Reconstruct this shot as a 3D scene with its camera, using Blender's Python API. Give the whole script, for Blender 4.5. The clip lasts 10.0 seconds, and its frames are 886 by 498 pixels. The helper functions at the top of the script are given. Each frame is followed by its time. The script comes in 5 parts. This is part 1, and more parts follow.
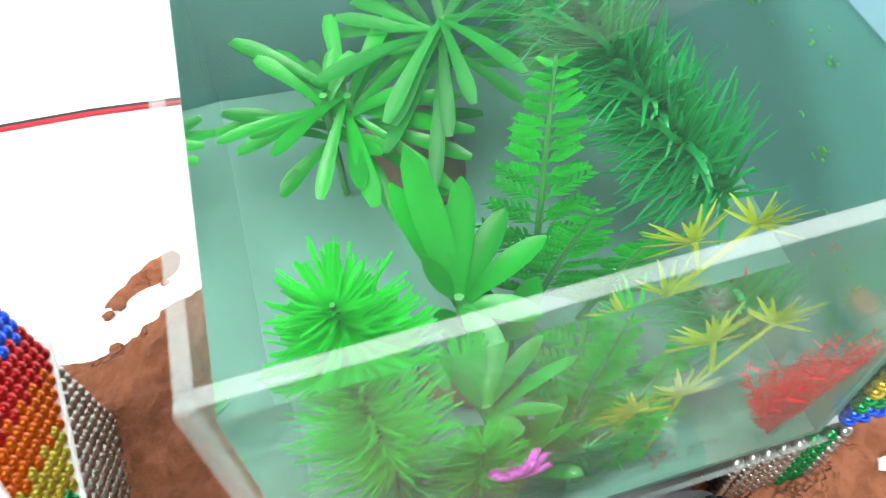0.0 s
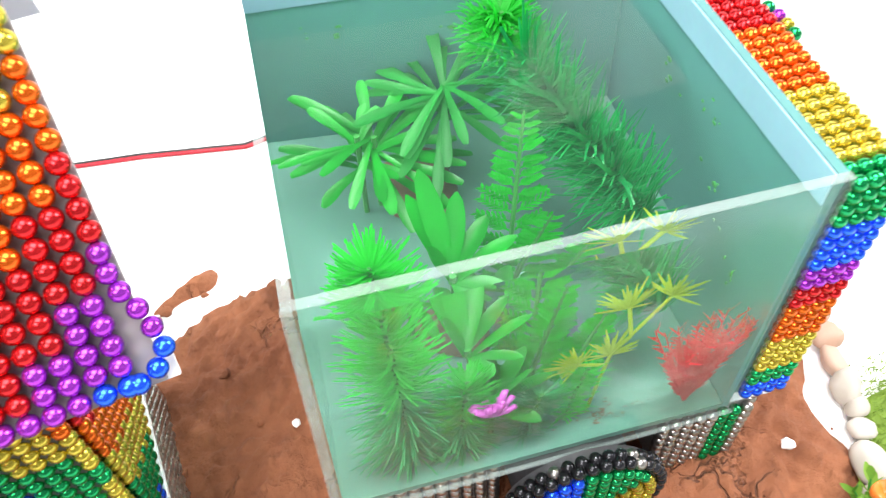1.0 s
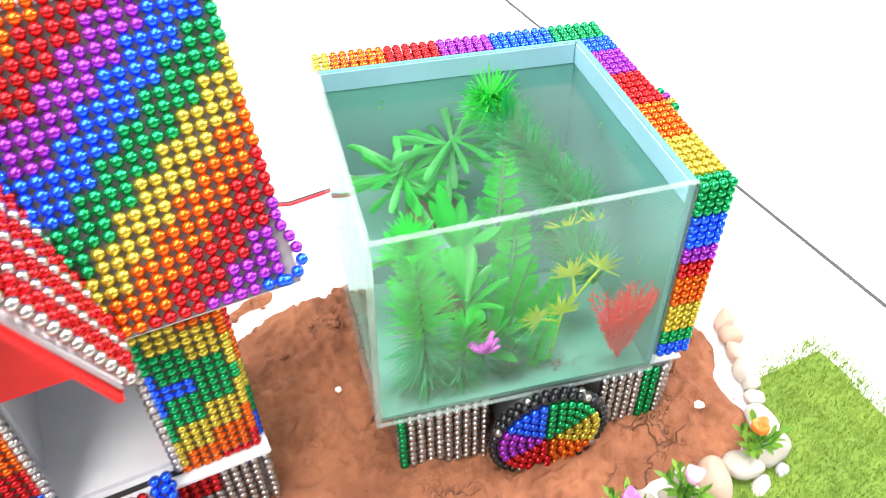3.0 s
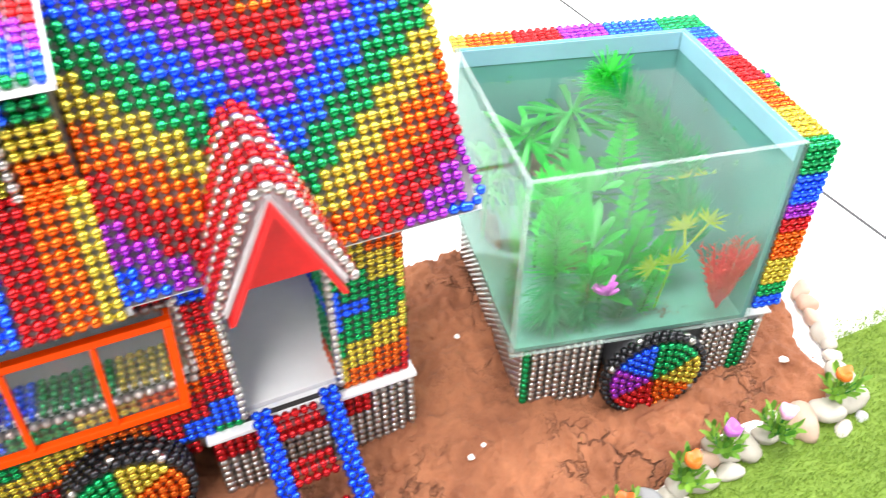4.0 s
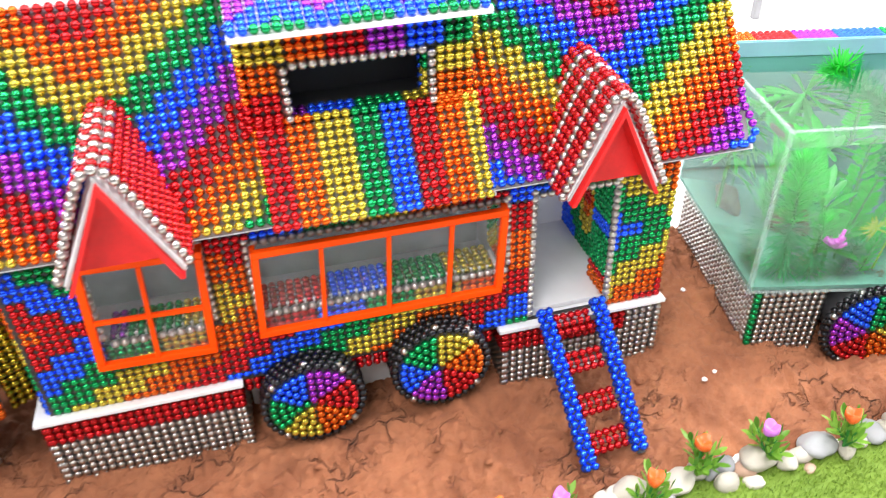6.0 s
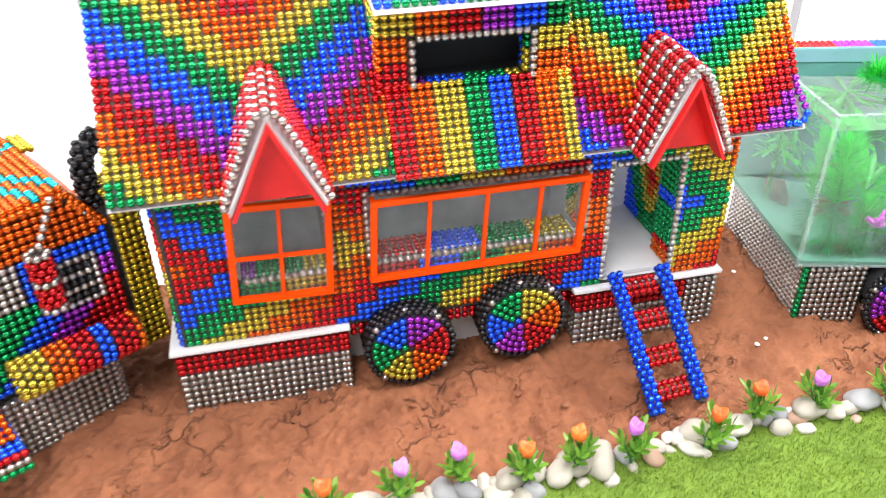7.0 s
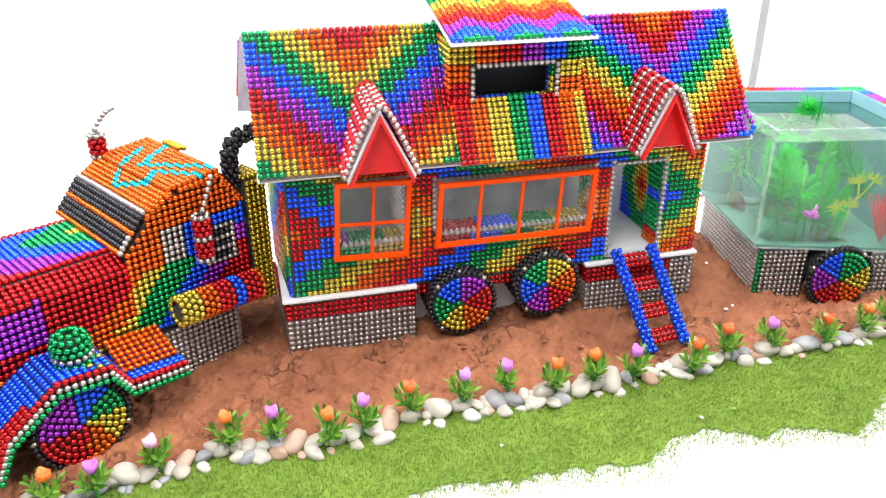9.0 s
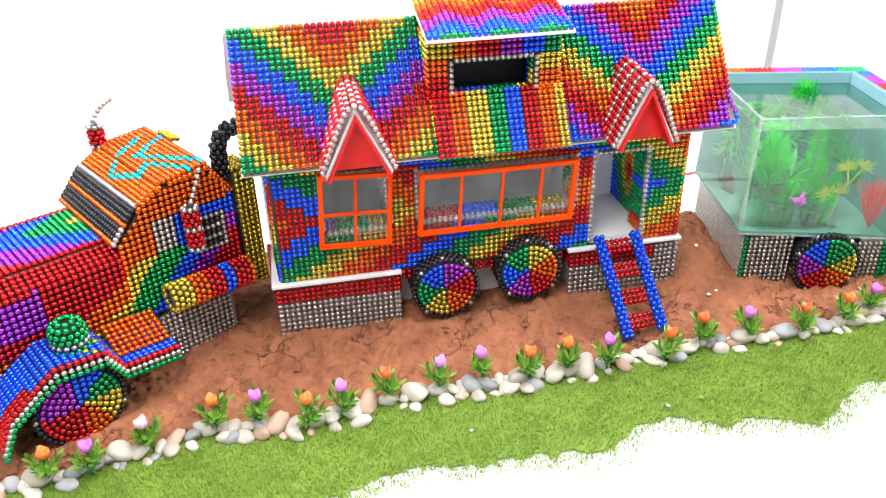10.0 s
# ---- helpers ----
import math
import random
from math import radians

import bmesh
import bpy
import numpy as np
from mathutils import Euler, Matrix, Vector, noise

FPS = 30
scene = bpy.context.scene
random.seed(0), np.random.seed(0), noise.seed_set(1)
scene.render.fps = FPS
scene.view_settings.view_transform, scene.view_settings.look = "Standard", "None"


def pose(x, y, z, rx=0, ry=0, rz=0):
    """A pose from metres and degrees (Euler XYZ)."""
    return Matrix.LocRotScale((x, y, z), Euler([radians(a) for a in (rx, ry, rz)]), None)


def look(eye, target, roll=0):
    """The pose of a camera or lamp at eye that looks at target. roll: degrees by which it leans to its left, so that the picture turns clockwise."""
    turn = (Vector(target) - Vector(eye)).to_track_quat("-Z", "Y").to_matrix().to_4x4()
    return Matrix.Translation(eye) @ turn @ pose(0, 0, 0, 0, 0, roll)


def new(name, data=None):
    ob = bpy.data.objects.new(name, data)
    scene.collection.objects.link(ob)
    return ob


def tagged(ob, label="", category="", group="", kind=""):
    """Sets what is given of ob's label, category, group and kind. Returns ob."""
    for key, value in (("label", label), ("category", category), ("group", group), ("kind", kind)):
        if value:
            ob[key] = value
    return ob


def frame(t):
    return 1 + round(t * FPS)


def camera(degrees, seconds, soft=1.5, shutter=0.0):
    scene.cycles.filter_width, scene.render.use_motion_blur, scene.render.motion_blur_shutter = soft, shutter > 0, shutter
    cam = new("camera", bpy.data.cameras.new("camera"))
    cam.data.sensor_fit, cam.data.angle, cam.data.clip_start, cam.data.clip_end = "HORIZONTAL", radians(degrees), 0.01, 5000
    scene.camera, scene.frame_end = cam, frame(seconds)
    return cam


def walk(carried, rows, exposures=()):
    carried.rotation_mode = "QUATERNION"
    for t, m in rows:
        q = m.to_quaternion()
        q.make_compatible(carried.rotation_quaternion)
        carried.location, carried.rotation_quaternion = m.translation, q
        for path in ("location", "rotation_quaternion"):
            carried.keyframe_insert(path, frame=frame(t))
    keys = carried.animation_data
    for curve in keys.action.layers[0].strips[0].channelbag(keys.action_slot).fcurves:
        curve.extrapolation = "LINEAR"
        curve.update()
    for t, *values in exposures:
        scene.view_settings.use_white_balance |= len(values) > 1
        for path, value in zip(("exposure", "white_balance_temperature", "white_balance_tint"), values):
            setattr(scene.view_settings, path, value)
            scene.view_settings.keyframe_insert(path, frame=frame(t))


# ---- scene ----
cam = camera(59.31, 10.0, soft=1.1, shutter=0.5)
ROWS = [
    (0.0, 0.4632, -0.0693, 0.2667, 33.914, 3.804, -25.971),
    (0.5, 0.4491, -0.0964, 0.2903, 36.503, 3.071, -25.456),
    (1.0, 0.4370, -0.1213, 0.3122, 38.965, 2.137, -25.408),
    (1.5, 0.4261, -0.1505, 0.3350, 42.034, 1.920, -25.597),
    (2.0, 0.4173, -0.1782, 0.3563, 44.298, 1.825, -25.185),
    (2.2, 0.4120, -0.1900, 0.3629, 45.107, 1.734, -25.002),
    (3.3, 0.3518, -0.2445, 0.3764, 47.830, 0.794, -25.932),
    (3.5, 0.3336, -0.2529, 0.3783, 48.284, 0.684, -25.622),
    (4.0, 0.2875, -0.2649, 0.3805, 49.164, 0.346, -23.960),
    (4.5, 0.2467, -0.2737, 0.3779, 49.925, 0.068, -21.587),
    (5.0, 0.2147, -0.2927, 0.3785, 50.861, 0.798, -18.666),
    (5.5, 0.1827, -0.3201, 0.3807, 52.340, 1.579, -16.349),
    (5.7, 0.1707, -0.3315, 0.3808, 53.023, 1.649, -15.567),
    (6.8, 0.0994, -0.4012, 0.3727, 56.679, 1.395, -13.628),
    (7.0, 0.0858, -0.4176, 0.3705, 57.572, 1.060, -13.102),
    (7.5, 0.0576, -0.4556, 0.3616, 59.962, 0.559, -11.886),
    (8.0, 0.0381, -0.4835, 0.3556, 61.791, 0.655, -11.763),
    (8.5, 0.0105, -0.5336, 0.3531, 64.358, 0.446, -12.871),
    (9.0, -0.0127, -0.5901, 0.3745, 64.248, 0.262, -14.327),
    (9.5, 0.0080, -0.5989, 0.3982, 61.976, 1.090, -13.615),
    (10.0, 0.0370, -0.6043, 0.4154, 60.397, 1.340, -11.509),
]
walk(cam, [(t, pose(*row)) for t, *row in ROWS], [(0.0, 0.18), (1.0, 0.33), (2.0, 0.47), (4.0, 0.53), (5.5, 0.45), (7.0, 0.37), (8.0, 0.28), (10.0, 0.24)])

# ---- world and lights: a bright white studio ----
world = bpy.data.worlds.new("studio")
scene.world = world
world.use_nodes = True
wn = world.node_tree.nodes
wn["Background"].inputs["Color"].default_value = (0.94, 0.97, 1.0, 1)
wn["Background"].inputs["Strength"].default_value = 0.38
scene.view_settings.exposure = 0.55


def softbox(name, eye, target, size, power, colour):
    lamp = bpy.data.lights.new(name, "AREA")
    lamp.shape, lamp.size, lamp.energy, lamp.color = "SQUARE", size, power, colour
    ob = new(name, lamp)
    ob.matrix_world = look(eye, target)
    return ob


softbox("key_softbox", (-0.25, -0.75, 1.3), (0.2, 0.0, 0.05), 0.6, 16.0, (1.0, 0.97, 0.94))
softbox("top_softbox", (0.45, -0.05, 1.35), (0.3, 0.0, 0.05), 0.7, 19.0, (1.0, 0.98, 0.97))
# two unseen fill lamps added at the sides to whiten table and backdrop
softbox("backdrop_softbox", (-1.7, 1.0, 1.6), (0.0, 1.2, 0.0), 1.0, 48.0, (1.0, 0.99, 0.98))
softbox("backdrop_softbox", (2.7, -0.1, 1.4), (0.7, 1.0, 0.0), 0.9, 60.0, (1.0, 0.99, 0.98))


# ---- materials ----
def material(name):
    m = bpy.data.materials.new(name)
    m.use_nodes = True
    nt = m.node_tree
    return m, nt.nodes, nt.links, nt.nodes["Principled BSDF"]


def noise_node(nodes, links, scale, detail=4.0, coords="Object"):
    tc = nodes.new("ShaderNodeTexCoord")
    nz = nodes.new("ShaderNodeTexNoise")
    nz.inputs["Scale"].default_value, nz.inputs["Detail"].default_value = scale, detail
    links.new(tc.outputs[coords], nz.inputs["Vector"])
    return nz


def surface(name, colour, rough=0.5, metal=0.0, vary=0.12, scale=60.0, bump=0.0, bump_scale=400.0, second=None, gloss=0.5):
    """A plain surface with blotches at one scale, fine grain at another."""
    m, nodes, links, b = material(name)
    b.inputs["Roughness"].default_value, b.inputs["Metallic"].default_value = rough, metal
    b.inputs["Specular IOR Level"].default_value = gloss
    nz = noise_node(nodes, links, scale)
    ramp = nodes.new("ShaderNodeValToRGB")
    low = second or [c * (1 - vary) for c in colour]
    ramp.color_ramp.elements[0].position, ramp.color_ramp.elements[1].position = 0.35, 0.65
    ramp.color_ramp.elements[0].color, ramp.color_ramp.elements[1].color = (*low, 1), (*colour, 1)
    links.new(nz.outputs["Fac"], ramp.inputs["Fac"])
    fine = noise_node(nodes, links, bump_scale, 3.0)
    mix = nodes.new("ShaderNodeMix")
    mix.data_type, mix.blend_type = "RGBA", "OVERLAY"
    mix.inputs["Factor"].default_value = vary
    links.new(ramp.outputs["Color"], mix.inputs["A"])
    links.new(fine.outputs["Color"], mix.inputs["B"])
    links.new(mix.outputs["Result"], b.inputs["Base Color"])
    if bump:
        bp = nodes.new("ShaderNodeBump")
        bp.inputs["Strength"].default_value, bp.inputs["Distance"].default_value = bump, 0.001
        links.new(fine.outputs["Fac"], bp.inputs["Height"])
        links.new(bp.outputs["Normal"], b.inputs["Normal"])
    return m


def ball_paint(name, colour, metal=0.84, rough=0.17):
    """Lacquered magnet balls: a slightly different shade on every ball, fine wear in the gloss."""
    m, nodes, links, b = material(name)
    b.inputs["Metallic"].default_value = metal
    b.inputs["Coat Weight"].default_value = 0.1
    b.inputs["Coat Roughness"].default_value = 0.2
    geo, info = nodes.new("ShaderNodeNewGeometry"), nodes.new("ShaderNodeObjectInfo")
    add = nodes.new("ShaderNodeMath")
    add.operation = "ADD"
    links.new(geo.outputs["Random Per Island"], add.inputs[0])
    links.new(info.outputs["Random"], add.inputs[1])
    hsv = nodes.new("ShaderNodeHueSaturation")
    hsv.inputs["Color"].default_value = (*colour, 1)
    span = nodes.new("ShaderNodeMapRange")
    span.inputs["From Max"].default_value = 2.0
    span.inputs["To Min"].default_value, span.inputs["To Max"].default_value = 0.82, 1.15
    links.new(add.outputs[0], span.inputs["Value"])
    links.new(span.outputs["Result"], hsv.inputs["Value"])
    links.new(hsv.outputs["Color"], b.inputs["Base Color"])
    nz = noise_node(nodes, links, 700.0, 2.0)
    rr = nodes.new("ShaderNodeMapRange")
    rr.inputs["To Min"].default_value, rr.inputs["To Max"].default_value = rough - 0.04, rough + 0.06
    links.new(nz.outputs["Fac"], rr.inputs["Value"])
    links.new(rr.outputs["Result"], b.inputs["Roughness"])
    return m


BALL_COLOURS = {
    "R": ("red", (0.53, 0.012, 0.016)), "O": ("orange", (0.68, 0.118, 0.006)), "Y": ("yellow", (0.55, 0.44, 0.05)),
    "G": ("green", (0.005, 0.31, 0.09)), "B": ("blue", (0.02, 0.12, 0.95)), "P": ("purple", (0.34, 0.035, 0.50)),
    "S": ("silver", (0.46, 0.43, 0.41)), "K": ("black", (0.035, 0.035, 0.04)), "D": ("gold", (0.45, 0.33, 0.02)),
    "C": ("cyan", (0.005, 0.5, 0.62)),
}
PAINT = {k: ball_paint(n + "_ball_paint", c, *((1.0, 0.28) if k == "S" else (0.78, 0.22))) for k, (n, c) in BALL_COLOURS.items()}

white_board = surface("white_board", (0.82, 0.82, 0.84), 0.55, vary=0.05, bump=0.05)
grey_board = surface("grey_board", (0.33, 0.33, 0.34), 0.6, vary=0.08)
# boards behind the balls: shade of the gaps put into near-black and grey
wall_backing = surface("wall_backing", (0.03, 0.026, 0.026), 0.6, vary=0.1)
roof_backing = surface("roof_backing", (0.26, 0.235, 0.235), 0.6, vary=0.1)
table_white = surface("table_white", (0.86, 0.86, 0.86), 0.5, vary=0.04, scale=8)
orange_plastic = surface("orange_plastic", (0.95, 0.072, 0.001), 0.45, vary=0.04, bump=0.05, gloss=0.1)
# white card painted grey for the shadow of the silver balls
shaded_card_edge = surface("shaded_card_edge", (0.5, 0.49, 0.5), 0.6, vary=0.15)
red_card = surface("red_card", (0.66, 0.014, 0.014), 0.4, vary=0.15, scale=90, bump=0.1, gloss=0.2)
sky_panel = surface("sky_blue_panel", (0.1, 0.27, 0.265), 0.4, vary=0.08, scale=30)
# paler copy of the panel: reflection above the water put into colour
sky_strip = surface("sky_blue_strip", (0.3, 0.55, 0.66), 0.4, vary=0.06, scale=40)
cable_red = surface("red_cable", (0.5, 0.015, 0.03), 0.4)
cable_black = surface("black_cable", (0.02, 0.02, 0.02), 0.45)


def soil_material():
    m, nodes, links, b = material("clay_soil")
    b.inputs["Roughness"].default_value = 0.85
    big, fine = noise_node(nodes, links, 28.0, 6.0), noise_node(nodes, links, 130.0, 10.0)
    fine.inputs["Roughness"].default_value = 0.68
    ramp = nodes.new("ShaderNodeValToRGB")
    ramp.color_ramp.elements[0].position, ramp.color_ramp.elements[1].position = 0.3, 0.7
    ramp.color_ramp.elements[0].color, ramp.color_ramp.elements[1].color = (0.235, 0.078, 0.034, 1), (0.43, 0.163, 0.075, 1)
    links.new(big.outputs["Fac"], ramp.inputs["Fac"])
    mix = nodes.new("ShaderNodeMix")
    mix.data_type, mix.blend_type = "RGBA", "OVERLAY"
    mix.inputs["Factor"].default_value = 0.35
    links.new(ramp.outputs["Color"], mix.inputs["A"])
    links.new(fine.outputs["Fac"], mix.inputs["B"])
    # shrinkage cracks
    tc, vor = nodes.new("ShaderNodeTexCoord"), nodes.new("ShaderNodeTexVoronoi")
    vor.feature = "DISTANCE_TO_EDGE"
    vor.inputs["Scale"].default_value = 42.0
    warp = noise_node(nodes, links, 60.0, 3.0)
    vadd = nodes.new("ShaderNodeVectorMath")
    vadd.operation = "MULTIPLY_ADD"
    vadd.inputs[1].default_value = (0.03, 0.03, 0.03)
    links.new(warp.outputs["Color"], vadd.inputs[0])
    links.new(tc.outputs["Object"], vadd.inputs[2])
    links.new(vadd.outputs[0], vor.inputs["Vector"])
    crack = nodes.new("ShaderNodeMapRange")
    crack.inputs["From Max"].default_value = 0.05
    links.new(vor.outputs["Distance"], crack.inputs["Value"])
    patchy = noise_node(nodes, links, 18.0, 2.0)
    only = nodes.new("ShaderNodeMapRange")
    only.inputs["From Min"].default_value, only.inputs["From Max"].default_value = 0.5, 0.62
    links.new(patchy.outputs["Fac"], only.inputs["Value"])
    lift = nodes.new("ShaderNodeMath")
    lift.operation = "MAXIMUM"
    links.new(crack.outputs["Result"], lift.inputs[0])
    inv = nodes.new("ShaderNodeMath")
    inv.operation = "SUBTRACT"
    inv.inputs[0].default_value = 1.0
    links.new(only.outputs["Result"], inv.inputs[1])
    links.new(inv.outputs[0], lift.inputs[1])
    links.new(mix.outputs["Result"], b.inputs["Base Color"])
    hsum = nodes.new("ShaderNodeMath")
    hsum.operation = "ADD"
    links.new(lift.outputs[0], hsum.inputs[0])
    links.new(fine.outputs["Fac"], hsum.inputs[1])
    bp = nodes.new("ShaderNodeBump")
    bp.inputs["Strength"].default_value, bp.inputs["Distance"].default_value = 1.0, 0.0046
    links.new(hsum.outputs[0], bp.inputs["Height"])
    links.new(bp.outputs["Normal"], b.inputs["Normal"])
    return m


soil_mat = soil_material()


def varied(name, low, high, rough=0.5, scale=50.0, translucent=0.0, bump=0.0):
    """Colour that differs from piece to piece between two tones, with blotches."""
    m, nodes, links, b = material(name)
    b.inputs["Roughness"].default_value = rough
    geo, info = nodes.new("ShaderNodeNewGeometry"), nodes.new("ShaderNodeObjectInfo")
    nz = noise_node(nodes, links, scale)
    s1, s2 = nodes.new("ShaderNodeMath"), nodes.new("ShaderNodeMath")
    s1.operation, s2.operation = "ADD", "ADD"
    links.new(geo.outputs["Random Per Island"], s1.inputs[0])
    links.new(info.outputs["Random"], s1.inputs[1])
    links.new(s1.outputs[0], s2.inputs[0])
    links.new(nz.outputs["Fac"], s2.inputs[1])
    span = nodes.new("ShaderNodeMapRange")
    span.inputs["From Min"].default_value, span.inputs["From Max"].default_value = 0.5, 2.2
    links.new(s2.outputs[0], span.inputs["Value"])
    mix = nodes.new("ShaderNodeMix")
    mix.data_type = "RGBA"
    mix.inputs["A"].default_value, mix.inputs["B"].default_value = (*low, 1), (*high, 1)
    links.new(span.outputs["Result"], mix.inputs["Factor"])
    links.new(mix.outputs["Result"], b.inputs["Base Color"])
    if bump:
        bp = nodes.new("ShaderNodeBump")
        bp.inputs["Strength"].default_value, bp.inputs["Distance"].default_value = bump, 0.0008
        fine = noise_node(nodes, links, scale * 6)
        links.new(fine.outputs["Fac"], bp.inputs["Height"])
        links.new(bp.outputs["Normal"], b.inputs["Normal"])
    if translucent:
        out, tr, sh = nodes["Material Output"], nodes.new("ShaderNodeBsdfTranslucent"), nodes.new("ShaderNodeMixShader")
        sh.inputs["Fac"].default_value = translucent
        links.new(mix.outputs["Result"], tr.inputs["Color"])
        links.new(b.outputs[0], sh.inputs[1])
        links.new(tr.outputs[0], sh.inputs[2])
        links.new(sh.outputs[0], out.inputs["Surface"])
    return m


leaf_green = varied("plastic_leaf_green", (0.05, 0.2, 0.02), (0.3, 0.54, 0.08), 0.35, translucent=0.4)
stem_green = varied("stem_green", (0.03, 0.2, 0.04), (0.06, 0.3, 0.06), 0.4)
grass_green = varied("turf_green", (0.06, 0.15, 0.01), (0.27, 0.4, 0.05), 0.7, scale=25, translucent=0.2)
pebble_mat = varied("pebble_stone", (0.32, 0.28, 0.22), (0.62, 0.58, 0.52), 0.55, scale=60, bump=0.25)
pebble_pink = varied("pebble_pink", (0.36, 0.2, 0.13), (0.56, 0.4, 0.31), 0.55, scale=60, bump=0.25)
pebble_grey = varied("pebble_grey", (0.15, 0.15, 0.165), (0.42, 0.42, 0.44), 0.55, scale=60, bump=0.25)
bud_orange = varied("bud_orange", (0.8, 0.1, 0.02), (0.9, 0.24, 0.03), 0.4)
bud_purple = varied("bud_purple", (0.5, 0.11, 0.6), (0.72, 0.3, 0.8), 0.4)
bud_pink = varied("bud_pink", (0.75, 0.36, 0.6), (0.85, 0.5, 0.72), 0.4)
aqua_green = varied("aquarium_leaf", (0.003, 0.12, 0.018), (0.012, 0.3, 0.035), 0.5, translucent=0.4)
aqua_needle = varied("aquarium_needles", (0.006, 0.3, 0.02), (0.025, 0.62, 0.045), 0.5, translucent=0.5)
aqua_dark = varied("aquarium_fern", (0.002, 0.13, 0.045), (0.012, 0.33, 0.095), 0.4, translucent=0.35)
aqua_plume = varied("aquarium_plume", (0.006, 0.24, 0.07), (0.02, 0.52, 0.12), 0.4, translucent=0.45)
aqua_leaf = varied("aquarium_bright_leaf", (0.002, 0.12, 0.01), (0.01, 0.36, 0.025), 0.35, translucent=0.35)
aqua_yellow = varied("aquarium_yellow_fan", (0.4, 0.5, 0.03), (0.62, 0.66, 0.06), 0.4, translucent=0.35)
aqua_red = varied("aquarium_red_fan", (0.8, 0.02, 0.035), (0.9, 0.06, 0.08), 0.4, translucent=0.5)
aqua_magenta = varied("aquarium_magenta", (0.5, 0.04, 0.42), (0.7, 0.12, 0.6), 0.4)
rock_brown = varied("driftwood", (0.1, 0.06, 0.04), (0.22, 0.14, 0.09), 0.8, bump=0.5)


def clear_acrylic(name, tint, veil):
    """Clear sheet: lets light through, glossy at grazing angles, with a thin milky veil: haze and pale reflections put
    into the colour.
    """
    m, nodes, links, b = material(name)
    nodes.remove(b)
    out = nodes["Material Output"]
    clear, haze, gloss = (nodes.new("ShaderNodeBsdf" + k) for k in ("Transparent", "Diffuse", "Glossy"))
    clear.inputs["Color"].default_value = (*tint, 1)
    haze.inputs["Color"].default_value = (0.8, 0.88, 0.87, 1)
    gloss.inputs["Roughness"].default_value = 0.03
    m1, m2, fr = nodes.new("ShaderNodeMixShader"), nodes.new("ShaderNodeMixShader"), nodes.new("ShaderNodeLayerWeight")
    fr.inputs["Blend"].default_value = 0.15
    lim = nodes.new("ShaderNodeMath")
    lim.operation, lim.inputs[1].default_value = "MULTIPLY", 0.12
    links.new(fr.outputs["Facing"], lim.inputs[0])
    blotch = noise_node(nodes, links, 25.0, 5.0)
    span = nodes.new("ShaderNodeMapRange")
    span.inputs["From Min"].default_value, span.inputs["From Max"].default_value = 0.3, 0.75
    span.inputs["To Min"].default_value, span.inputs["To Max"].default_value = veil * 0.6, veil * 1.5
    links.new(blotch.outputs["Fac"], span.inputs["Value"])
    links.new(span.outputs["Result"], m1.inputs["Fac"])
    links.new(clear.outputs[0], m1.inputs[1])
    links.new(haze.outputs[0], m1.inputs[2])
    links.new(lim.outputs[0], m2.inputs["Fac"])
    links.new(m1.outputs[0], m2.inputs[1])
    links.new(gloss.outputs[0], m2.inputs[2])
    links.new(m2.outputs[0], out.inputs["Surface"])
    return m


acrylic_side = clear_acrylic("tank_side_acrylic", (0.88, 0.95, 0.93), 0.05)
# veil here stands in for the front pane's milky reflection
acrylic = clear_acrylic("tank_acrylic", (0.93, 0.985, 0.965), 0.03)
window_film = clear_acrylic("window_acrylic", (0.98, 0.98, 0.98), 0.025)
acrylic_seam = clear_acrylic("acrylic_seam", (0.94, 0.97, 0.965), 0.1)
acrylic_edge = clear_acrylic("acrylic_edge", (0.94, 0.965, 0.96), 0.12)
thin_card = varied("thin_white_card", (0.78, 0.78, 0.84), (0.84, 0.84, 0.9), 0.6, 20, translucent=0.32)


def water_material():
    m, nodes, links, b = material("tank_water")
    b.inputs["Base Color"].default_value = (0.77, 0.97, 0.86, 1)
    b.inputs["Transmission Weight"].default_value = 1.0
    b.inputs["IOR"].default_value = 1.33
    b.inputs["Roughness"].default_value = 0.0
    nz = noise_node(nodes, links, 40.0, 2.0)
    bp = nodes.new("ShaderNodeBump")
    bp.inputs["Strength"].default_value, bp.inputs["Distance"].default_value = 0.05, 0.001
    links.new(nz.outputs["Fac"], bp.inputs["Height"])
    links.new(bp.outputs["Normal"], b.inputs["Normal"])
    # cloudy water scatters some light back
    murk, mix = nodes.new("ShaderNodeBsdfDiffuse"), nodes.new("ShaderNodeMixShader")
    murk.inputs["Color"].default_value = (0.26, 0.5, 0.43, 1)
    mix.inputs["Fac"].default_value = 0.025
    links.new(b.outputs[0], mix.inputs[1])
    links.new(murk.outputs[0], mix.inputs[2])
    links.new(mix.outputs[0], nodes["Material Output"].inputs["Surface"])
    return m


water_mat = water_material()
tank_floor_mat = surface("tank_floor", (0.11, 0.24, 0.205), 0.5, vary=0.1, scale=35)


# ---- mesh helpers ----
def part(name, bm, mat, parent=None, label="", smooth=False):
    me = bpy.data.meshes.new(name)
    bm.to_mesh(me)
    bm.free()
    for mt in (mat if isinstance(mat, (list, tuple)) else [mat]):
        me.materials.append(mt)
    if smooth:
        me.polygons.foreach_set("use_smooth", [True] * len(me.polygons))
    ob = new(name, me)
    ob.parent = parent
    return tagged(ob, label)


def thing(name, label, category, m=None, group="", kind=""):
    ob = new(name)
    ob.empty_display_size = 0.02
    if m is not None:
        ob.matrix_basis = m
    return tagged(ob, label, category, group, kind)


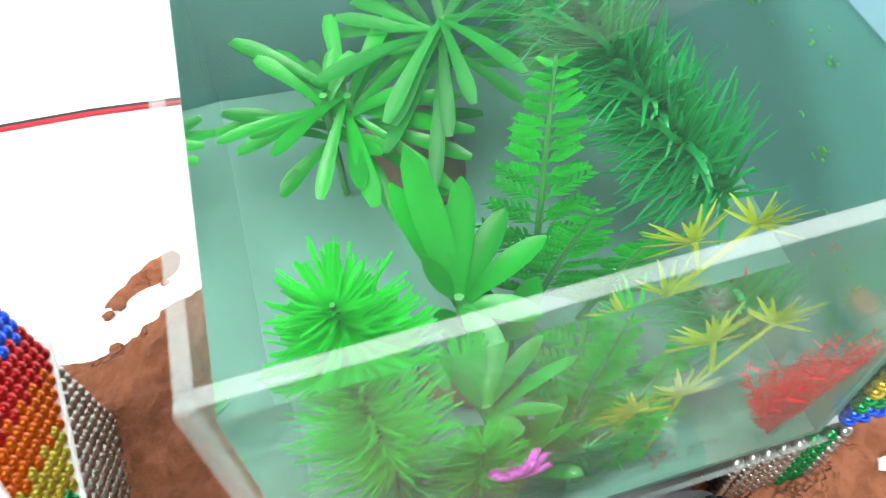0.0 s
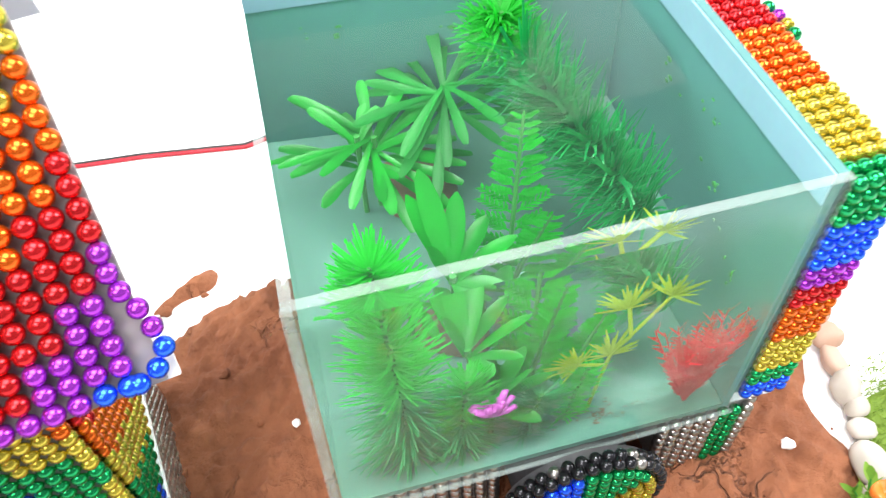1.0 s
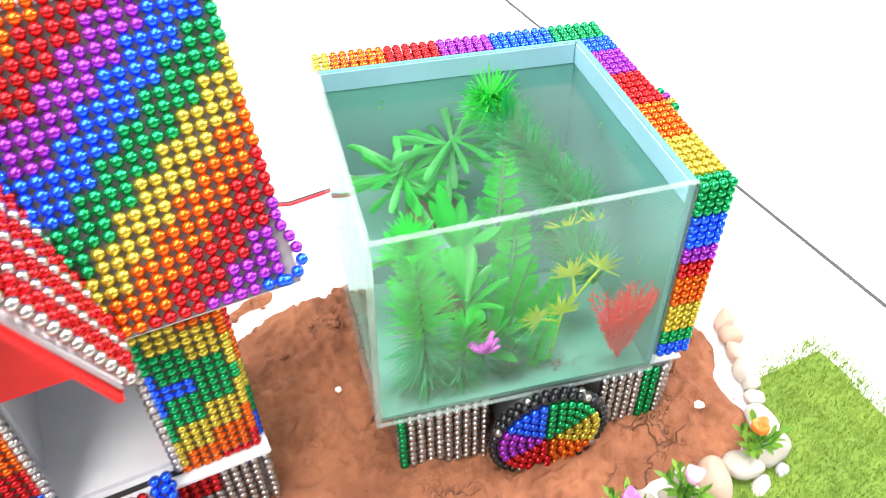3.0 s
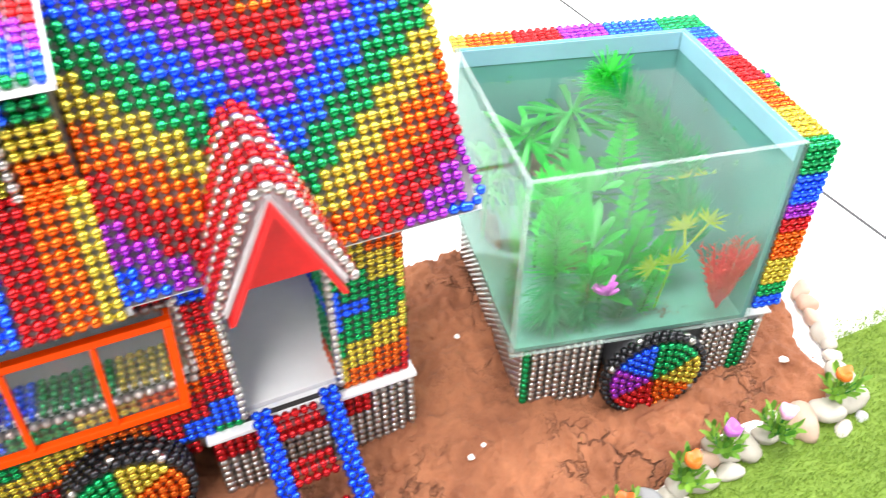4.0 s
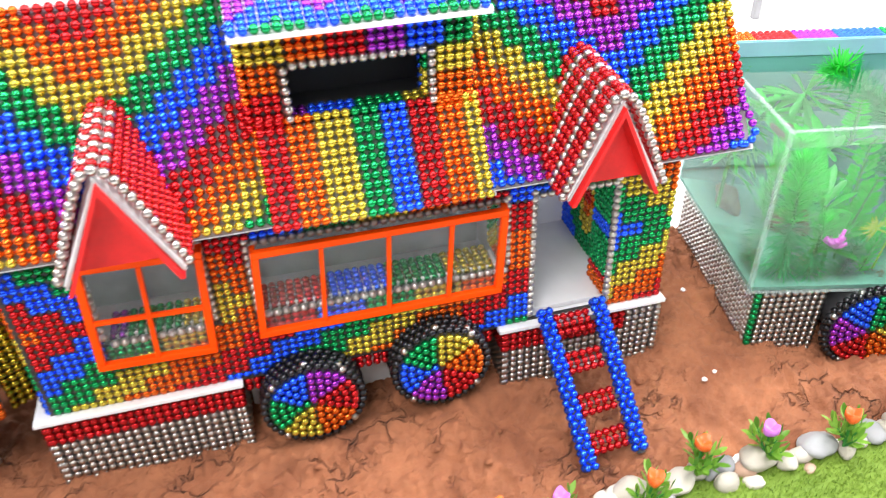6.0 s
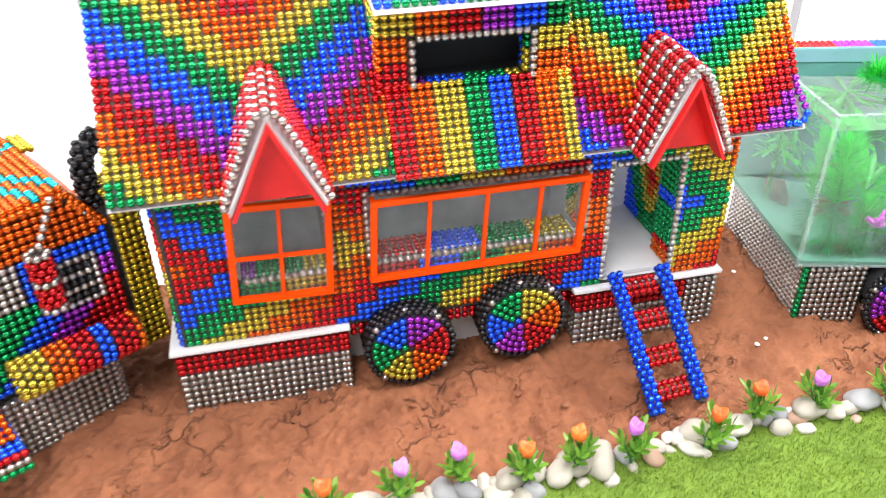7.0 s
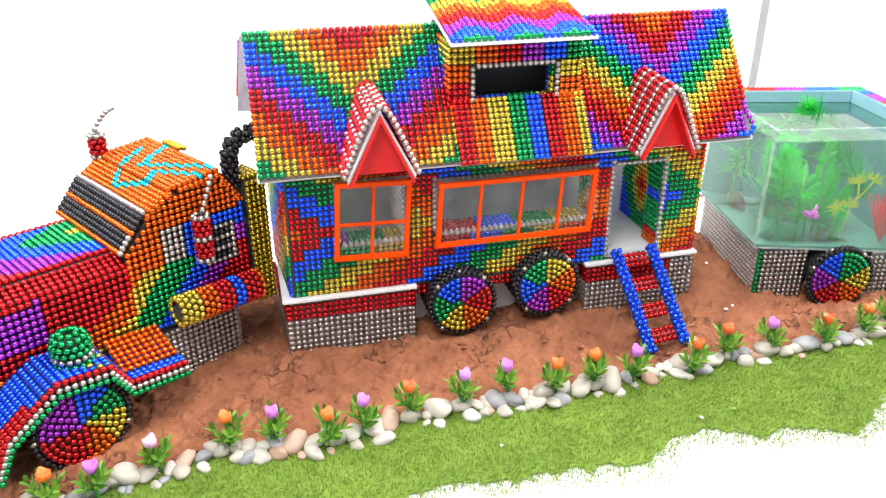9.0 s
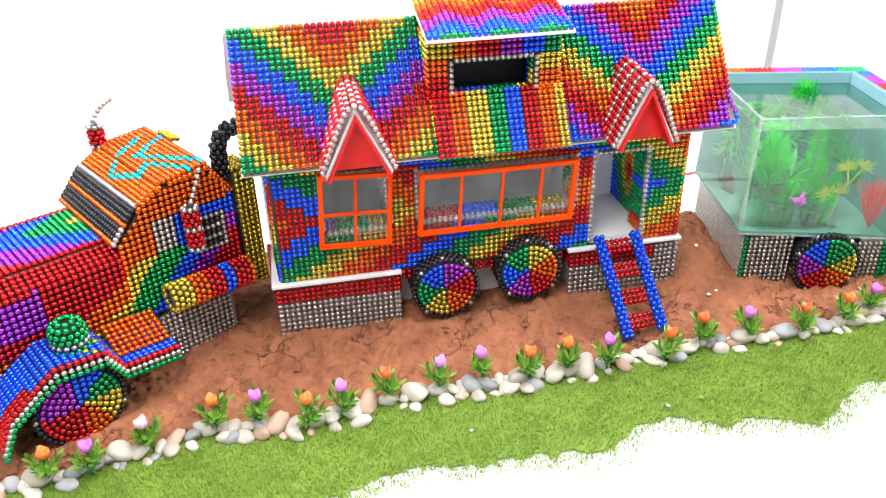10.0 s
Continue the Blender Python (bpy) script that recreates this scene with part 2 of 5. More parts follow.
def add_box(bm, x0, x1, y0, y1, z0, z1, bevel=0.0):
    m = Matrix.LocRotScale(((x0 + x1) / 2, (y0 + y1) / 2, (z0 + z1) / 2), None, (abs(x1 - x0), abs(y1 - y0), abs(z1 - z0)))
    made = bmesh.ops.create_cube(bm, size=1.0, matrix=m)
    if bevel:
        edges = list({e for v in made["verts"] for e in v.link_edges})
        bmesh.ops.bevel(bm, geom=edges, offset=bevel, segments=2, affect="EDGES", profile=0.5)
    return bm


def box(*a, bevel=0.0005):
    return add_box(bmesh.new(), *a, bevel=bevel)


def holed_sheet(u0, u1, v0, v1, holes, place, thick):
    """A sheet in (u, v) with rectangular holes, as one mesh of thickness; place(u, v, w) gives the point."""
    us = sorted({u0, u1, *[h for q in holes for h in q[:2] if u0 < h < u1]})
    vs = sorted({v0, v1, *[h for q in holes for h in q[2:] if v0 < h < v1]})
    bm = bmesh.new()
    for a, b in zip(us, us[1:]):
        for c, d in zip(vs, vs[1:]):
            mu, mv = (a + b) / 2, (c + d) / 2
            if any(h[0] < mu < h[1] and h[2] < mv < h[3] for h in holes):
                continue
            bm.faces.new([bm.verts.new(place(*q)) for q in ((a, c, 0), (b, c, 0), (b, d, 0), (a, d, 0))])
    bmesh.ops.remove_doubles(bm, verts=bm.verts, dist=1e-6)
    bmesh.ops.recalc_face_normals(bm, faces=bm.faces)
    bmesh.ops.solidify(bm, geom=bm.faces[:], thickness=thick)
    return bm


def ball_template(n):
    """Unit ball from a cube of n x n quads a side: corner list and quads."""
    seen, verts, quads = {}, [], []
    for axis in range(3):
        for sign in (-1, 1):
            for i in range(n):
                for j in range(n):
                    q = []
                    for di, dj in ((0, 0), (1, 0), (1, 1), (0, 1)):
                        p = [0, 0, 0]
                        p[axis], p[(axis + 1) % 3], p[(axis + 2) % 3] = sign, math.tan((2 * (i + di) / n - 1) * math.pi / 4), math.tan((2 * (j + dj) / n - 1) * math.pi / 4)
                        v = Vector(p).normalized()
                        key = tuple(round(c, 4) for c in v)
                        if key not in seen:
                            seen[key] = len(verts)
                            verts.append(v)
                        q.append(seen[key])
                    quads.append(q if sign > 0 else q[::-1])
    return np.array([tuple(v) for v in verts], dtype=np.float32), np.array(quads, dtype=np.int32)


TEMPLATE = {n: ball_template(n) for n in (3, 4, 6)}
R_BALL = 0.00250


def quads_mesh(name, verts, quads, mats, index):
    me = bpy.data.meshes.new(name)
    me.vertices.add(len(verts))
    me.vertices.foreach_set("co", np.asarray(verts, dtype=np.float32).ravel())
    me.loops.add(quads.size)
    me.loops.foreach_set("vertex_index", quads.ravel().astype(np.int32))
    me.polygons.add(len(quads))
    me.polygons.foreach_set("loop_start", np.arange(0, quads.size, 4, dtype=np.int32))
    for mt in mats:
        me.materials.append(mt)
    me.polygons.foreach_set("material_index", np.asarray(index, dtype=np.int32))
    me.polygons.foreach_set("use_smooth", np.ones(len(quads), dtype=bool))
    me.update(calc_edges=True)
    me.validate()
    return me


BALL_MESH = {}
# the balls lie turned any way
SPIN = random.Random(23)
TURNS = [Euler([SPIN.uniform(0, math.tau) for _ in range(3)]) for _ in range(9)]
TURN_ROWS = np.array([[tuple(w) for w in e.to_matrix()] for e in TURNS], dtype=np.float32)


def one_ball_mesh(key, n, r):
    if (key, n, r) not in BALL_MESH:
        v, q = TEMPLATE[n]
        BALL_MESH[key, n, r] = quads_mesh("magnet_ball", v * r, q, [PAINT[key]], np.zeros(len(q)))
    return BALL_MESH[key, n, r]


def balls(parent, spots, near=None, n=3, name="ball_cladding", r=R_BALL, near_n=4):
    """Magnet balls at spots [(place, colour key)]: those that near(place) picks, up to 300, are pieces of their own, the rest one mesh."""
    single, rest = [], []
    for p, k in spots:
        (single if near and len(single) < 300 and near(p) else rest).append((p, k))
    for p, k in single:
        ob = new("magnet_ball", one_ball_mesh(k, near_n, r))
        ob.parent, ob.location, ob.rotation_euler = parent, p, SPIN.choice(TURNS)
    if rest:
        v, q = TEMPLATE[n]
        places = np.array([tuple(p) for p, _ in rest], dtype=np.float32)
        turned = np.einsum("nij,vj->nvi", TURN_ROWS, v)[[SPIN.randrange(len(TURNS)) for _ in rest]]
        verts = (places[:, None, :] + turned * r).reshape(-1, 3)
        quads = (q[None] + (np.arange(len(rest)) * len(v))[:, None, None]).reshape(-1, 4)
        used = sorted({k for _, k in rest})
        idx = np.repeat([used.index(k) for _, k in rest], len(q))
        ob = new(name, quads_mesh(name, verts, quads, [PAINT[k] for k in used], idx))
        ob.parent = parent
        tagged(ob, kind="stuff")
    return parent


def grid_spots(origin, u, v, nu, nv, colour, stagger=False, jitter=0.00012, skip=None):
    """Places of a sheet of balls: nu along u, nv along v (vectors of one step); colour(i, j) gives a key or None."""
    o, u, v = Vector(origin), Vector(u), Vector(v)
    rnd, out = random.Random(nu * 131 + nv), []
    for j in range(nv):
        for i in range(nu):
            k = colour(i, j)
            if not k:
                continue
            p = o + u * (i + (0.5 if stagger and j % 2 else 0.0)) + v * j
            if skip and skip(p):
                continue
            out.append((p + Vector([rnd.uniform(-jitter, jitter) for _ in range(3)]), k))
    return out


def tube(points, radius, sides=8, closed_ends=True):
    """A round tube along a list of points; radius a number or a list."""
    bm = bmesh.new()
    rings = []
    pts = [Vector(p) for p in points]
    for i, p in enumerate(pts):
        d = (pts[min(i + 1, len(pts) - 1)] - pts[max(i - 1, 0)]).normalized()
        a = d.orthogonal().normalized()
        if rings:
            prev = rings[-1][1]
            a = (prev - d * prev.dot(d)).normalized()
        b = d.cross(a)
        r = radius[i] if isinstance(radius, (list, tuple)) else radius
        rings.append(([bm.verts.new(p + (a * math.cos(t) + b * math.sin(t)) * r) for t in (2 * math.pi * k / sides for k in range(sides))], a))
    for (r0, _), (r1, _) in zip(rings, rings[1:]):
        for k in range(sides):
            bm.faces.new((r0[k], r0[(k + 1) % sides], r1[(k + 1) % sides], r1[k]))
    if closed_ends:
        bm.faces.new(rings[0][0][::-1])
        bm.faces.new(rings[-1][0])
    return bm


def wheel_spots(radius, depth, sectors, turn=0.0):
    """A wheel lying in the local xz plane, its face at y = 0 towards -y: rings of balls in coloured sectors, a black tread behind."""
    out = []
    rings = int(radius / 0.005)
    for k in range(rings + 1):
        rr = radius - 0.005 * (rings - k)
        cnt = max(1, int(2 * math.pi * rr / 0.0051)) if rr > 0.002 else 1
        for i in range(cnt):
            a = 2 * math.pi * i / cnt
            key = "K" if k == rings else sectors[int(((a + turn) % (2 * math.pi)) / (2 * math.pi) * len(sectors)) % len(sectors)]
            if k == rings and i % 9 == 4:
                key = "S"
            out.append((Vector((math.sin(a) * rr, 0.0015 * (k == rings), math.cos(a) * rr)), key))
    cnt = int(2 * math.pi * radius / 0.0051)
    for j in range(1, int(depth / 0.0047)):
        for i in range(cnt):
            a = 2 * math.pi * (i + 0.5 * (j % 2)) / cnt
            key = "S" if (j == 1 and i % 8 == 3) else "K"
            out.append((Vector((math.sin(a) * radius, 0.0047 * j, math.cos(a) * radius)), key))
    return out


def disc(radius, y0, y1, sides=40):
    bm = bmesh.new()
    bmesh.ops.create_cone(bm, cap_ends=True, segments=sides, radius1=radius, radius2=radius, depth=abs(y1 - y0), matrix=pose(0, (y0 + y1) / 2, 0, 90))
    return bm


dark_core = surface("dark_core", (0.05, 0.05, 0.055), 0.6)


def wheel(parent, place, radius, depth, sectors, turn=0.0, yaw=0.0, label="black tyre of magnet balls with rainbow sectors"):
    hub = part("wheel", disc(radius - 0.0022, 0.0012, depth), dark_core, parent, label)
    hub.matrix_basis = pose(*place, 0, 0, yaw)
    balls(hub, wheel_spots(radius, depth, sectors, turn), name="wheel_cladding", n=4)
    return hub


def ball_tube(a, b, radius, keyfn, n_round=None, step=0.0048):
    """Balls wound in rings round the line from a to b."""
    a, b = Vector(a), Vector(b)
    d = (b - a).normalized()
    u = d.orthogonal().normalized()
    w = d.cross(u)
    cnt = n_round or max(4, int(2 * math.pi * radius / 0.0052))
    out = []
    rows = int((b - a).length / step) + 1
    for j in range(rows):
        for i in range(cnt):
            t = 2 * math.pi * (i + 0.5 * (j % 2)) / cnt
            out.append((a + d * step * j + (u * math.cos(t) + w * math.sin(t)) * radius, keyfn(i, j)))
    return out


# ---- the setting: white table, backdrop, soil, turf ----
table = part("table_top", box(-3.0, 0.7885, -1.6, 2.4, -0.05, -0.012, bevel=0.001), table_white)
tagged(table, "glossy white table top under the whole model", "table", kind="structure")
side_table = part("table_top_1", box(0.7922, 3.2, -1.6, 2.4, -0.05, -0.0125, bevel=0.001), table_white)
tagged(side_table, "second white table top pushed against the first", "table", kind="structure")
backdrop = part("backdrop", box(-3.0, 3.2, 2.4, 2.42, -0.05, 2.2), table_white)
tagged(backdrop, "plain white paper backdrop", "backdrop", kind="structure")
foam = part("foam_board", box(0.8445, 1.75, 0.575, 0.585, -0.0123, 0.75), table_white)
# end face of the white board, painted grey for its shade
part("edging", box(0.8350, 0.8443, 0.5752, 0.5848, -0.0123, 0.75, bevel=0.002), surface("shaded_foam_edge", (0.3, 0.295, 0.31), 0.7, vary=0.06), foam, "cut edge of the board, its shade put into the grey")
# dark filler laid in the table gap, painted as the shade inside it
gap_shade = part("trim", box(0.7884, 0.7923, -1.6, 2.4, -0.02, -0.0128, bevel=0), dark_core)
tagged(gap_shade, "dark strip added for the shade in the gap between the two table tops", "gap", kind="structure")
tagged(foam, "white foam board standing upright on the table", "board")


def spread(x, knots):
    """Straight lines between knots (x, value)."""
    if x <= knots[0][0]:
        return knots[0][1]
    for (a, va), (b, vb) in zip(knots, knots[1:]):
        if x <= b:
            return va + (vb - va) * (x - a) / (b - a)
    return knots[-1][1]


FRONT = [(-0.40, -0.150), (-0.17, -0.136), (-0.10, -0.118), (-0.05, -0.107), (0.02, -0.116), (0.08, -0.104), (0.20, -0.104), (0.36, -0.094), (0.46, -0.099), (0.54, -0.086), (0.62, -0.084), (0.70, -0.08)]
TURF = [(-0.40, -0.235), (-0.05, -0.222), (0.054, -0.206), (0.10, -0.197), (0.135, -0.197), (0.20, -0.211), (0.235, -0.206), (0.271, -0.188), (0.329, -0.203), (0.407, -0.213), (0.479, -0.191), (0.60, -0.178), (0.75, -0.15)]


def soil_depth(x, y):
    """How far inside the soil's outline a point lies."""
    w = 0.004 * noise.noise((x * 80, y * 80, 2.5)) + 0.007 * noise.noise((x * 30, y * 30, 2.0)) + 0.012 * noise.noise((x * 9, y * 9, 5.0))
    back = spread(x, [(-0.45, 0.2), (0.0, 0.165), (0.3, 0.15), (0.37, 0.137), (0.42, 0.135), (0.46, 0.143), (0.66, 0.16)])
    right = min(0.668, 0.643 + 0.33 * max(0.0, y + 0.07)) + 0.012 * noise.noise((y * 20, 0.0, 1.0))
    f = max(0.0, min(1.0, ((x - 0.380) * 0.036 + (y - 0.147) * 0.011) / 0.001417))
    clump = 0.0085 - math.hypot(x - 0.380 - 0.036 * f, y - 0.147 - 0.011 * f)
    return max(min(y - spread(x, FRONT), back - y, right - x, x + 0.45), clump) + w


def soil_height(x, y):
    d = max(0.0, min(1.0, soil_depth(x, y) / 0.012))
    lumps = 0.0045 * noise.noise((x * 22, y * 22, 0.0)) + 0.0058 * abs(noise.noise((x * 55, y * 55, 3.0))) + 0.0062 * abs(noise.noise((x * 130, y * 130, 7.0))) + 0.0034 * abs(noise.noise((x * 270, y * 270, 17.0))) - 0.0026
    wx = x + 0.006 * noise.noise((x * 60, y * 60, 9.0))
    wy = y + 0.006 * noise.noise((x * 60, y * 60, 19.0))
    for s, deep in ((44, 0.0013), (90, 0.0010)):
        near, far_ = noise.voronoi((wx * s, wy * s, s * 0.3))[0][:2]
        mask = max(0.0, min(1.0, 3.0 * noise.noise((x * 14, y * 14, s)) + 0.2))
        lumps -= deep * mask * max(0.0, 1.0 - (far_ - near) / 0.20)
    top = -0.003 + 0.009 * math.exp(-((x - 0.41) ** 2 + (y - 0.03) ** 2) / 0.0025) + 0.006 * math.exp(-((x - 0.25) ** 2 + (y - 0.0) ** 2) / 0.002)
    top += 0.010 * math.exp(-((x - 0.44) ** 2 + (y - 0.11) ** 2) / 0.001) - 0.004 * max(0.0, min(1.0, -y / 0.08))
    return -0.013 + max(0.0022, top + lumps + 0.013) * d * d * (3 - 2 * d)


def soil_sheet():
    step, x0, y0 = 0.0020, -0.45, -0.16
    nx, ny = int(1.12 / step), int(0.37 / step)
    xs, ys = x0 + step * np.arange(nx), y0 + step * np.arange(ny)
    keep, verts, index = {}, [], -np.ones((nx, ny), dtype=int)
    for i, x in enumerate(xs):
        for j, y in enumerate(ys):
            if soil_depth(x, y) > -0.004:
                index[i, j] = len(verts)
                verts.append((x, y, soil_height(x, y)))
    quads = [(index[i, j], index[i + 1, j], index[i + 1, j + 1], index[i, j + 1]) for i in range(nx - 1) for j in range(ny - 1)
             if min(index[i, j], index[i + 1, j], index[i + 1, j + 1], index[i, j + 1]) >= 0]
    quads = np.array(quads)
    ob = new("soil", quads_mesh("soil", np.array(verts), quads, [soil_mat], np.zeros(len(quads))))
    return tagged(ob, "reddish brown cracked clay soil spread over the table", "soil", kind="structure")


soil_sheet()


def clods():
    """Loose crumbs of clay lying on the soil and along its ragged edge."""
    rnd = random.Random(23)
    v, q = TEMPLATE[3]
    verts, quads, n = [], [], 0
    while n < 480:
        x, y = rnd.uniform(-0.4, 0.66), rnd.uniform(-0.11, 0.165)
        d = soil_depth(x, y)
        thick = 0.75 * max(0.0, noise.noise((x * 12, y * 12, 31.0)) + 0.12) + (0.8 if -0.003 < d < 0.008 and y > -0.06 else 0.0)
        if d < -0.003 or rnd.random() > thick:
            continue
        r = 0.0006 + 0.0028 * rnd.random() ** 4
        off = Vector((n * 1.3, 0.0, 0.0))
        turn = Matrix.Rotation(rnd.uniform(0, 6.28), 3, Vector((rnd.uniform(-1, 1), rnd.uniform(-1, 1), 1.0)))
        z = max(soil_height(x, y), -0.0118)
        for c in v:
            c = Vector([float(k) for k in c])
            c = turn @ (c * (1 + 0.45 * noise.noise(c * 1.3 + off)))
            verts.append((x + c.x * r * 1.2, y + c.y * r, z + r * 0.1 + c.z * r * 0.7))
        quads.append(q + n * len(v))
        n += 1
    quads = np.concatenate(quads)
    ob = new("soil_crumbs", quads_mesh("soil_crumbs", np.array(verts), quads, [soil_mat], np.zeros(len(quads))))
    tagged(ob, "loose crumbs of reddish clay on the soil", "soil", kind="stuff")


clods()


def turf_weight(x, y):
    edge = spread(x, TURF) - 0.010 + 0.006 * noise.noise((x * 70, y * 70, 14.0)) + 0.014 * noise.noise((x * 18, y * 10, 4.0))
    side = min(0.738 - x, -0.026 - y) if x > 0.64 else 1.0
    inner = (spread(x, FRONT) - 0.004 - y) if x < 0.64 else max(spread(x, FRONT) - 0.004 - y, x - 0.646 - 0.47 * max(0.0, y + 0.08))
    d = min(y - edge, side + 0.012 * noise.noise((y * 25, x * 25, 8.0)))
    if inner < 0:
        return 0.0
    return max(0.0, min(1.0, d / 0.032))


def turf():
    rnd = random.Random(5)
    verts, quads, i = [], [], 0
    tries = 0
    while i < 90000 and tries < 900000:
        tries += 1
        x, y = rnd.uniform(-0.42, 0.74), rnd.uniform(-0.245, 0.0)
        w = turf_weight(x, y)
        if rnd.random() > min(1.0, 2.0 * w):
            continue
        a, ln, lean = rnd.uniform(0, 6.283), rnd.uniform(0.0014, 0.0032), rnd.uniform(0.2, 1.2)
        dx, dy, wd = math.cos(a), math.sin(a), rnd.uniform(0.00022, 0.00042)
        z = -0.0122 + 0.0035 * w
        bx, by = x + dx * ln * math.sin(lean), y + dy * ln * math.sin(lean)
        zt = z + ln * math.cos(lean)
        verts += [(x - dy * wd, y + dx * wd, z), (x + dy * wd, y - dx * wd, z), (bx + dy * wd * 0.4, by - dx * wd * 0.4, zt), (bx - dy * wd * 0.4, by + dx * wd * 0.4, zt)]
        quads.append((4 * i, 4 * i + 1, 4 * i + 2, 4 * i + 3))
        i += 1
    quads = np.array(quads)
    ob = new("turf", quads_mesh("turf", np.array(verts), quads, [grass_green], np.zeros(len(quads))))
    tagged(ob, "short green flock turf thinning out at its edge", "grass", kind="stuff")
    # the mat beneath
    step, vs, idx = 0.003, [], {}
    for a in range(int(1.16 / step)):
        for b in range(int(0.26 / step)):
            x, y = -0.42 + a * step, -0.25 + b * step
            w = turf_weight(x, y)
            if w > 0.6:
                idx[a, b] = len(vs)
                vs.append((x, y, -0.0117 + 0.0028 * w + 0.0008 * noise.noise((x * 60, y * 60, 1.0))))
    qs = np.array([(idx[a, b], idx[a + 1, b], idx[a + 1, b + 1], idx[a, b + 1]) for a, b in idx if all(k in idx for k in ((a + 1, b), (a + 1, b + 1), (a, b + 1)))])
    mat_ob = new("turf_mat", quads_mesh("turf_mat", np.array(vs), qs, [grass_green], np.zeros(len(qs))))
    tagged(mat_ob, "dense green flock under the loose turf", "grass", kind="stuff")


turf()


# ---- house on wheels ----
RAINBOW = "ROYGBP"
house = thing("house_trailer", "rainbow house on wheels built of coloured magnet balls", "toy house")
Z0, Z1 = 0.052, 0.159          # wall foot and head
DOOR = (0.2925, 0.3445, 0.05, 0.1437)
WIN_L = (0.0470, 0.1065, 0.0934, 0.1500)
WIN_M = (0.1300, 0.2765, 0.0945, 0.1440)
HOLES = [DOOR, WIN_L, WIN_M]

WX0 = 0.0075
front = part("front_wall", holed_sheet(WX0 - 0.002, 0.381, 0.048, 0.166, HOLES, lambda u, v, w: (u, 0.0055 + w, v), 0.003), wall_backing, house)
PU, PV = 0.00482, 0.0048
part("front_lining", holed_sheet(WX0 + 0.003, 0.377, 0.0537, 0.166, HOLES, lambda u, v, w: (u, 0.0098 + w, v), 0.001), white_board, house)
NROW = 23


def wall_colour(i, j):
    """Bands six balls wide that step three sideways every two rows, mirrored about the middle row."""
    r = NROW - 1 - j
    s = i + 3 * ((r - 10) // 2 if r >= 10 else (11 - r) // 2)
    return "O" if s < 2 else "RBGYO"[(s - 2) // 6 % 5]


def in_hole(p, grow=0.0026):
    return any(h[0] - grow < p[0] < h[1] + grow and h[2] - grow < p[2] < h[3] + grow for h in HOLES)


balls(front, grid_spots((WX0 + 0.0025, 0.003, Z0), (PU, 0, 0), (0, 0, PV), 78, NROW, wall_colour, skip=in_hole), near=lambda p: p.x > 0.2, n=4, near_n=4)

# silver outlines of the openings
for h, sides in ((DOOR, "lrt"), (WIN_L, "lrtb"), (WIN_M, "lrtb")):
    spots = []
    for k in range(int((h[3] - h[2]) / 0.005) + 1):
        spots += [((h[0], 0.0022, h[2] + 0.006 + 0.005 * k), "S"), ((h[1], 0.0022, h[2] + 0.006 + 0.005 * k), "S")]
    for k in range(1, int((h[1] - h[0]) / 0.005) + 1):
        spots.append(((h[0] + 0.005 * k, 0.0022, h[3]), "S"))
        if "b" in sides:
            spots.append(((h[0] + 0.005 * k, 0.0022, h[2]), "S"))
    balls(front, [(Vector(p), k) for p, k in spots if p[2] < h[3] + 0.003], name="opening_trim", n=4)

# reveals lined with balls, the floor and the far walls inside
DEEP = 5
sill = part("window_sill", box(0.1315, 0.275, 0.0085, 0.030, 0.0888, 0.0903), white_board, house)
balls(sill, grid_spots((0.134, 0.010, 0.0929), (0.005, 0, 0), (0, 0.0048, 0), 28, DEEP, lambda i, j: ("R" if i < 8 else "B" if i < 15 else "G" if i < 22 else "Y")), name="sill_cladding")
sill = part("window_sill", box(0.048, 0.106, 0.0085, 0.030, 0.0878, 0.0893), white_board, house)
balls(sill, grid_spots((0.05, 0.010, 0.0919), (0.005, 0, 0), (0, 0.0048, 0), 12, DEEP, lambda i, j: ("P" if i < 2 else "G" if i < 8 else "Y")), name="sill_cladding")
jamb = part("window_jamb", box(0.2775, 0.279, 0.0085, 0.030, 0.0905, 0.146), white_board, house)
balls(jamb, grid_spots((0.2752, 0.010, 0.098), (0, 0.0048, 0), (0, 0, 0.005), DEEP, 10, lambda i, j: "S" if i == 0 else ("OYG"[(j + i) // 3 % 3])), name="jamb_cladding")
jamb = part("window_jamb", box(0.1075, 0.109, 0.0085, 0.067, 0.084, 0.152), white_board, house)
balls(jamb, grid_spots((0.1052, 0.010, 0.089), (0, 0.0048, 0), (0, 0, 0.005), 12, 12, lambda i, j: "S"), name="jamb_cladding")
jamb = part("door_jamb", box(0.3475, 0.349, 0.0085, 0.032, 0.054, 0.146), white_board, house)
balls(jamb, grid_spots((0.3452, 0.0085, 0.057), (0, 0.0049, 0), (0, 0, 0.005), DEEP, 18, lambda i, j: "OYYGGGGGGBBGGGGGGG"[j] if j > 2 else "OOR"[j]), name="jamb_cladding")
part("inner_floor", box(0.003, 0.378, 0.0085, 0.098, 0.050, 0.0535), white_board, house, "smooth white floor inside the house")
part("back_wall", box(0.0, 0.381, 0.0985, 0.1, 0.044, 0.166), varied("lining_card", (0.78, 0.78, 0.82), (0.84, 0.84, 0.88), 0.6, 20, translucent=0.2), house)
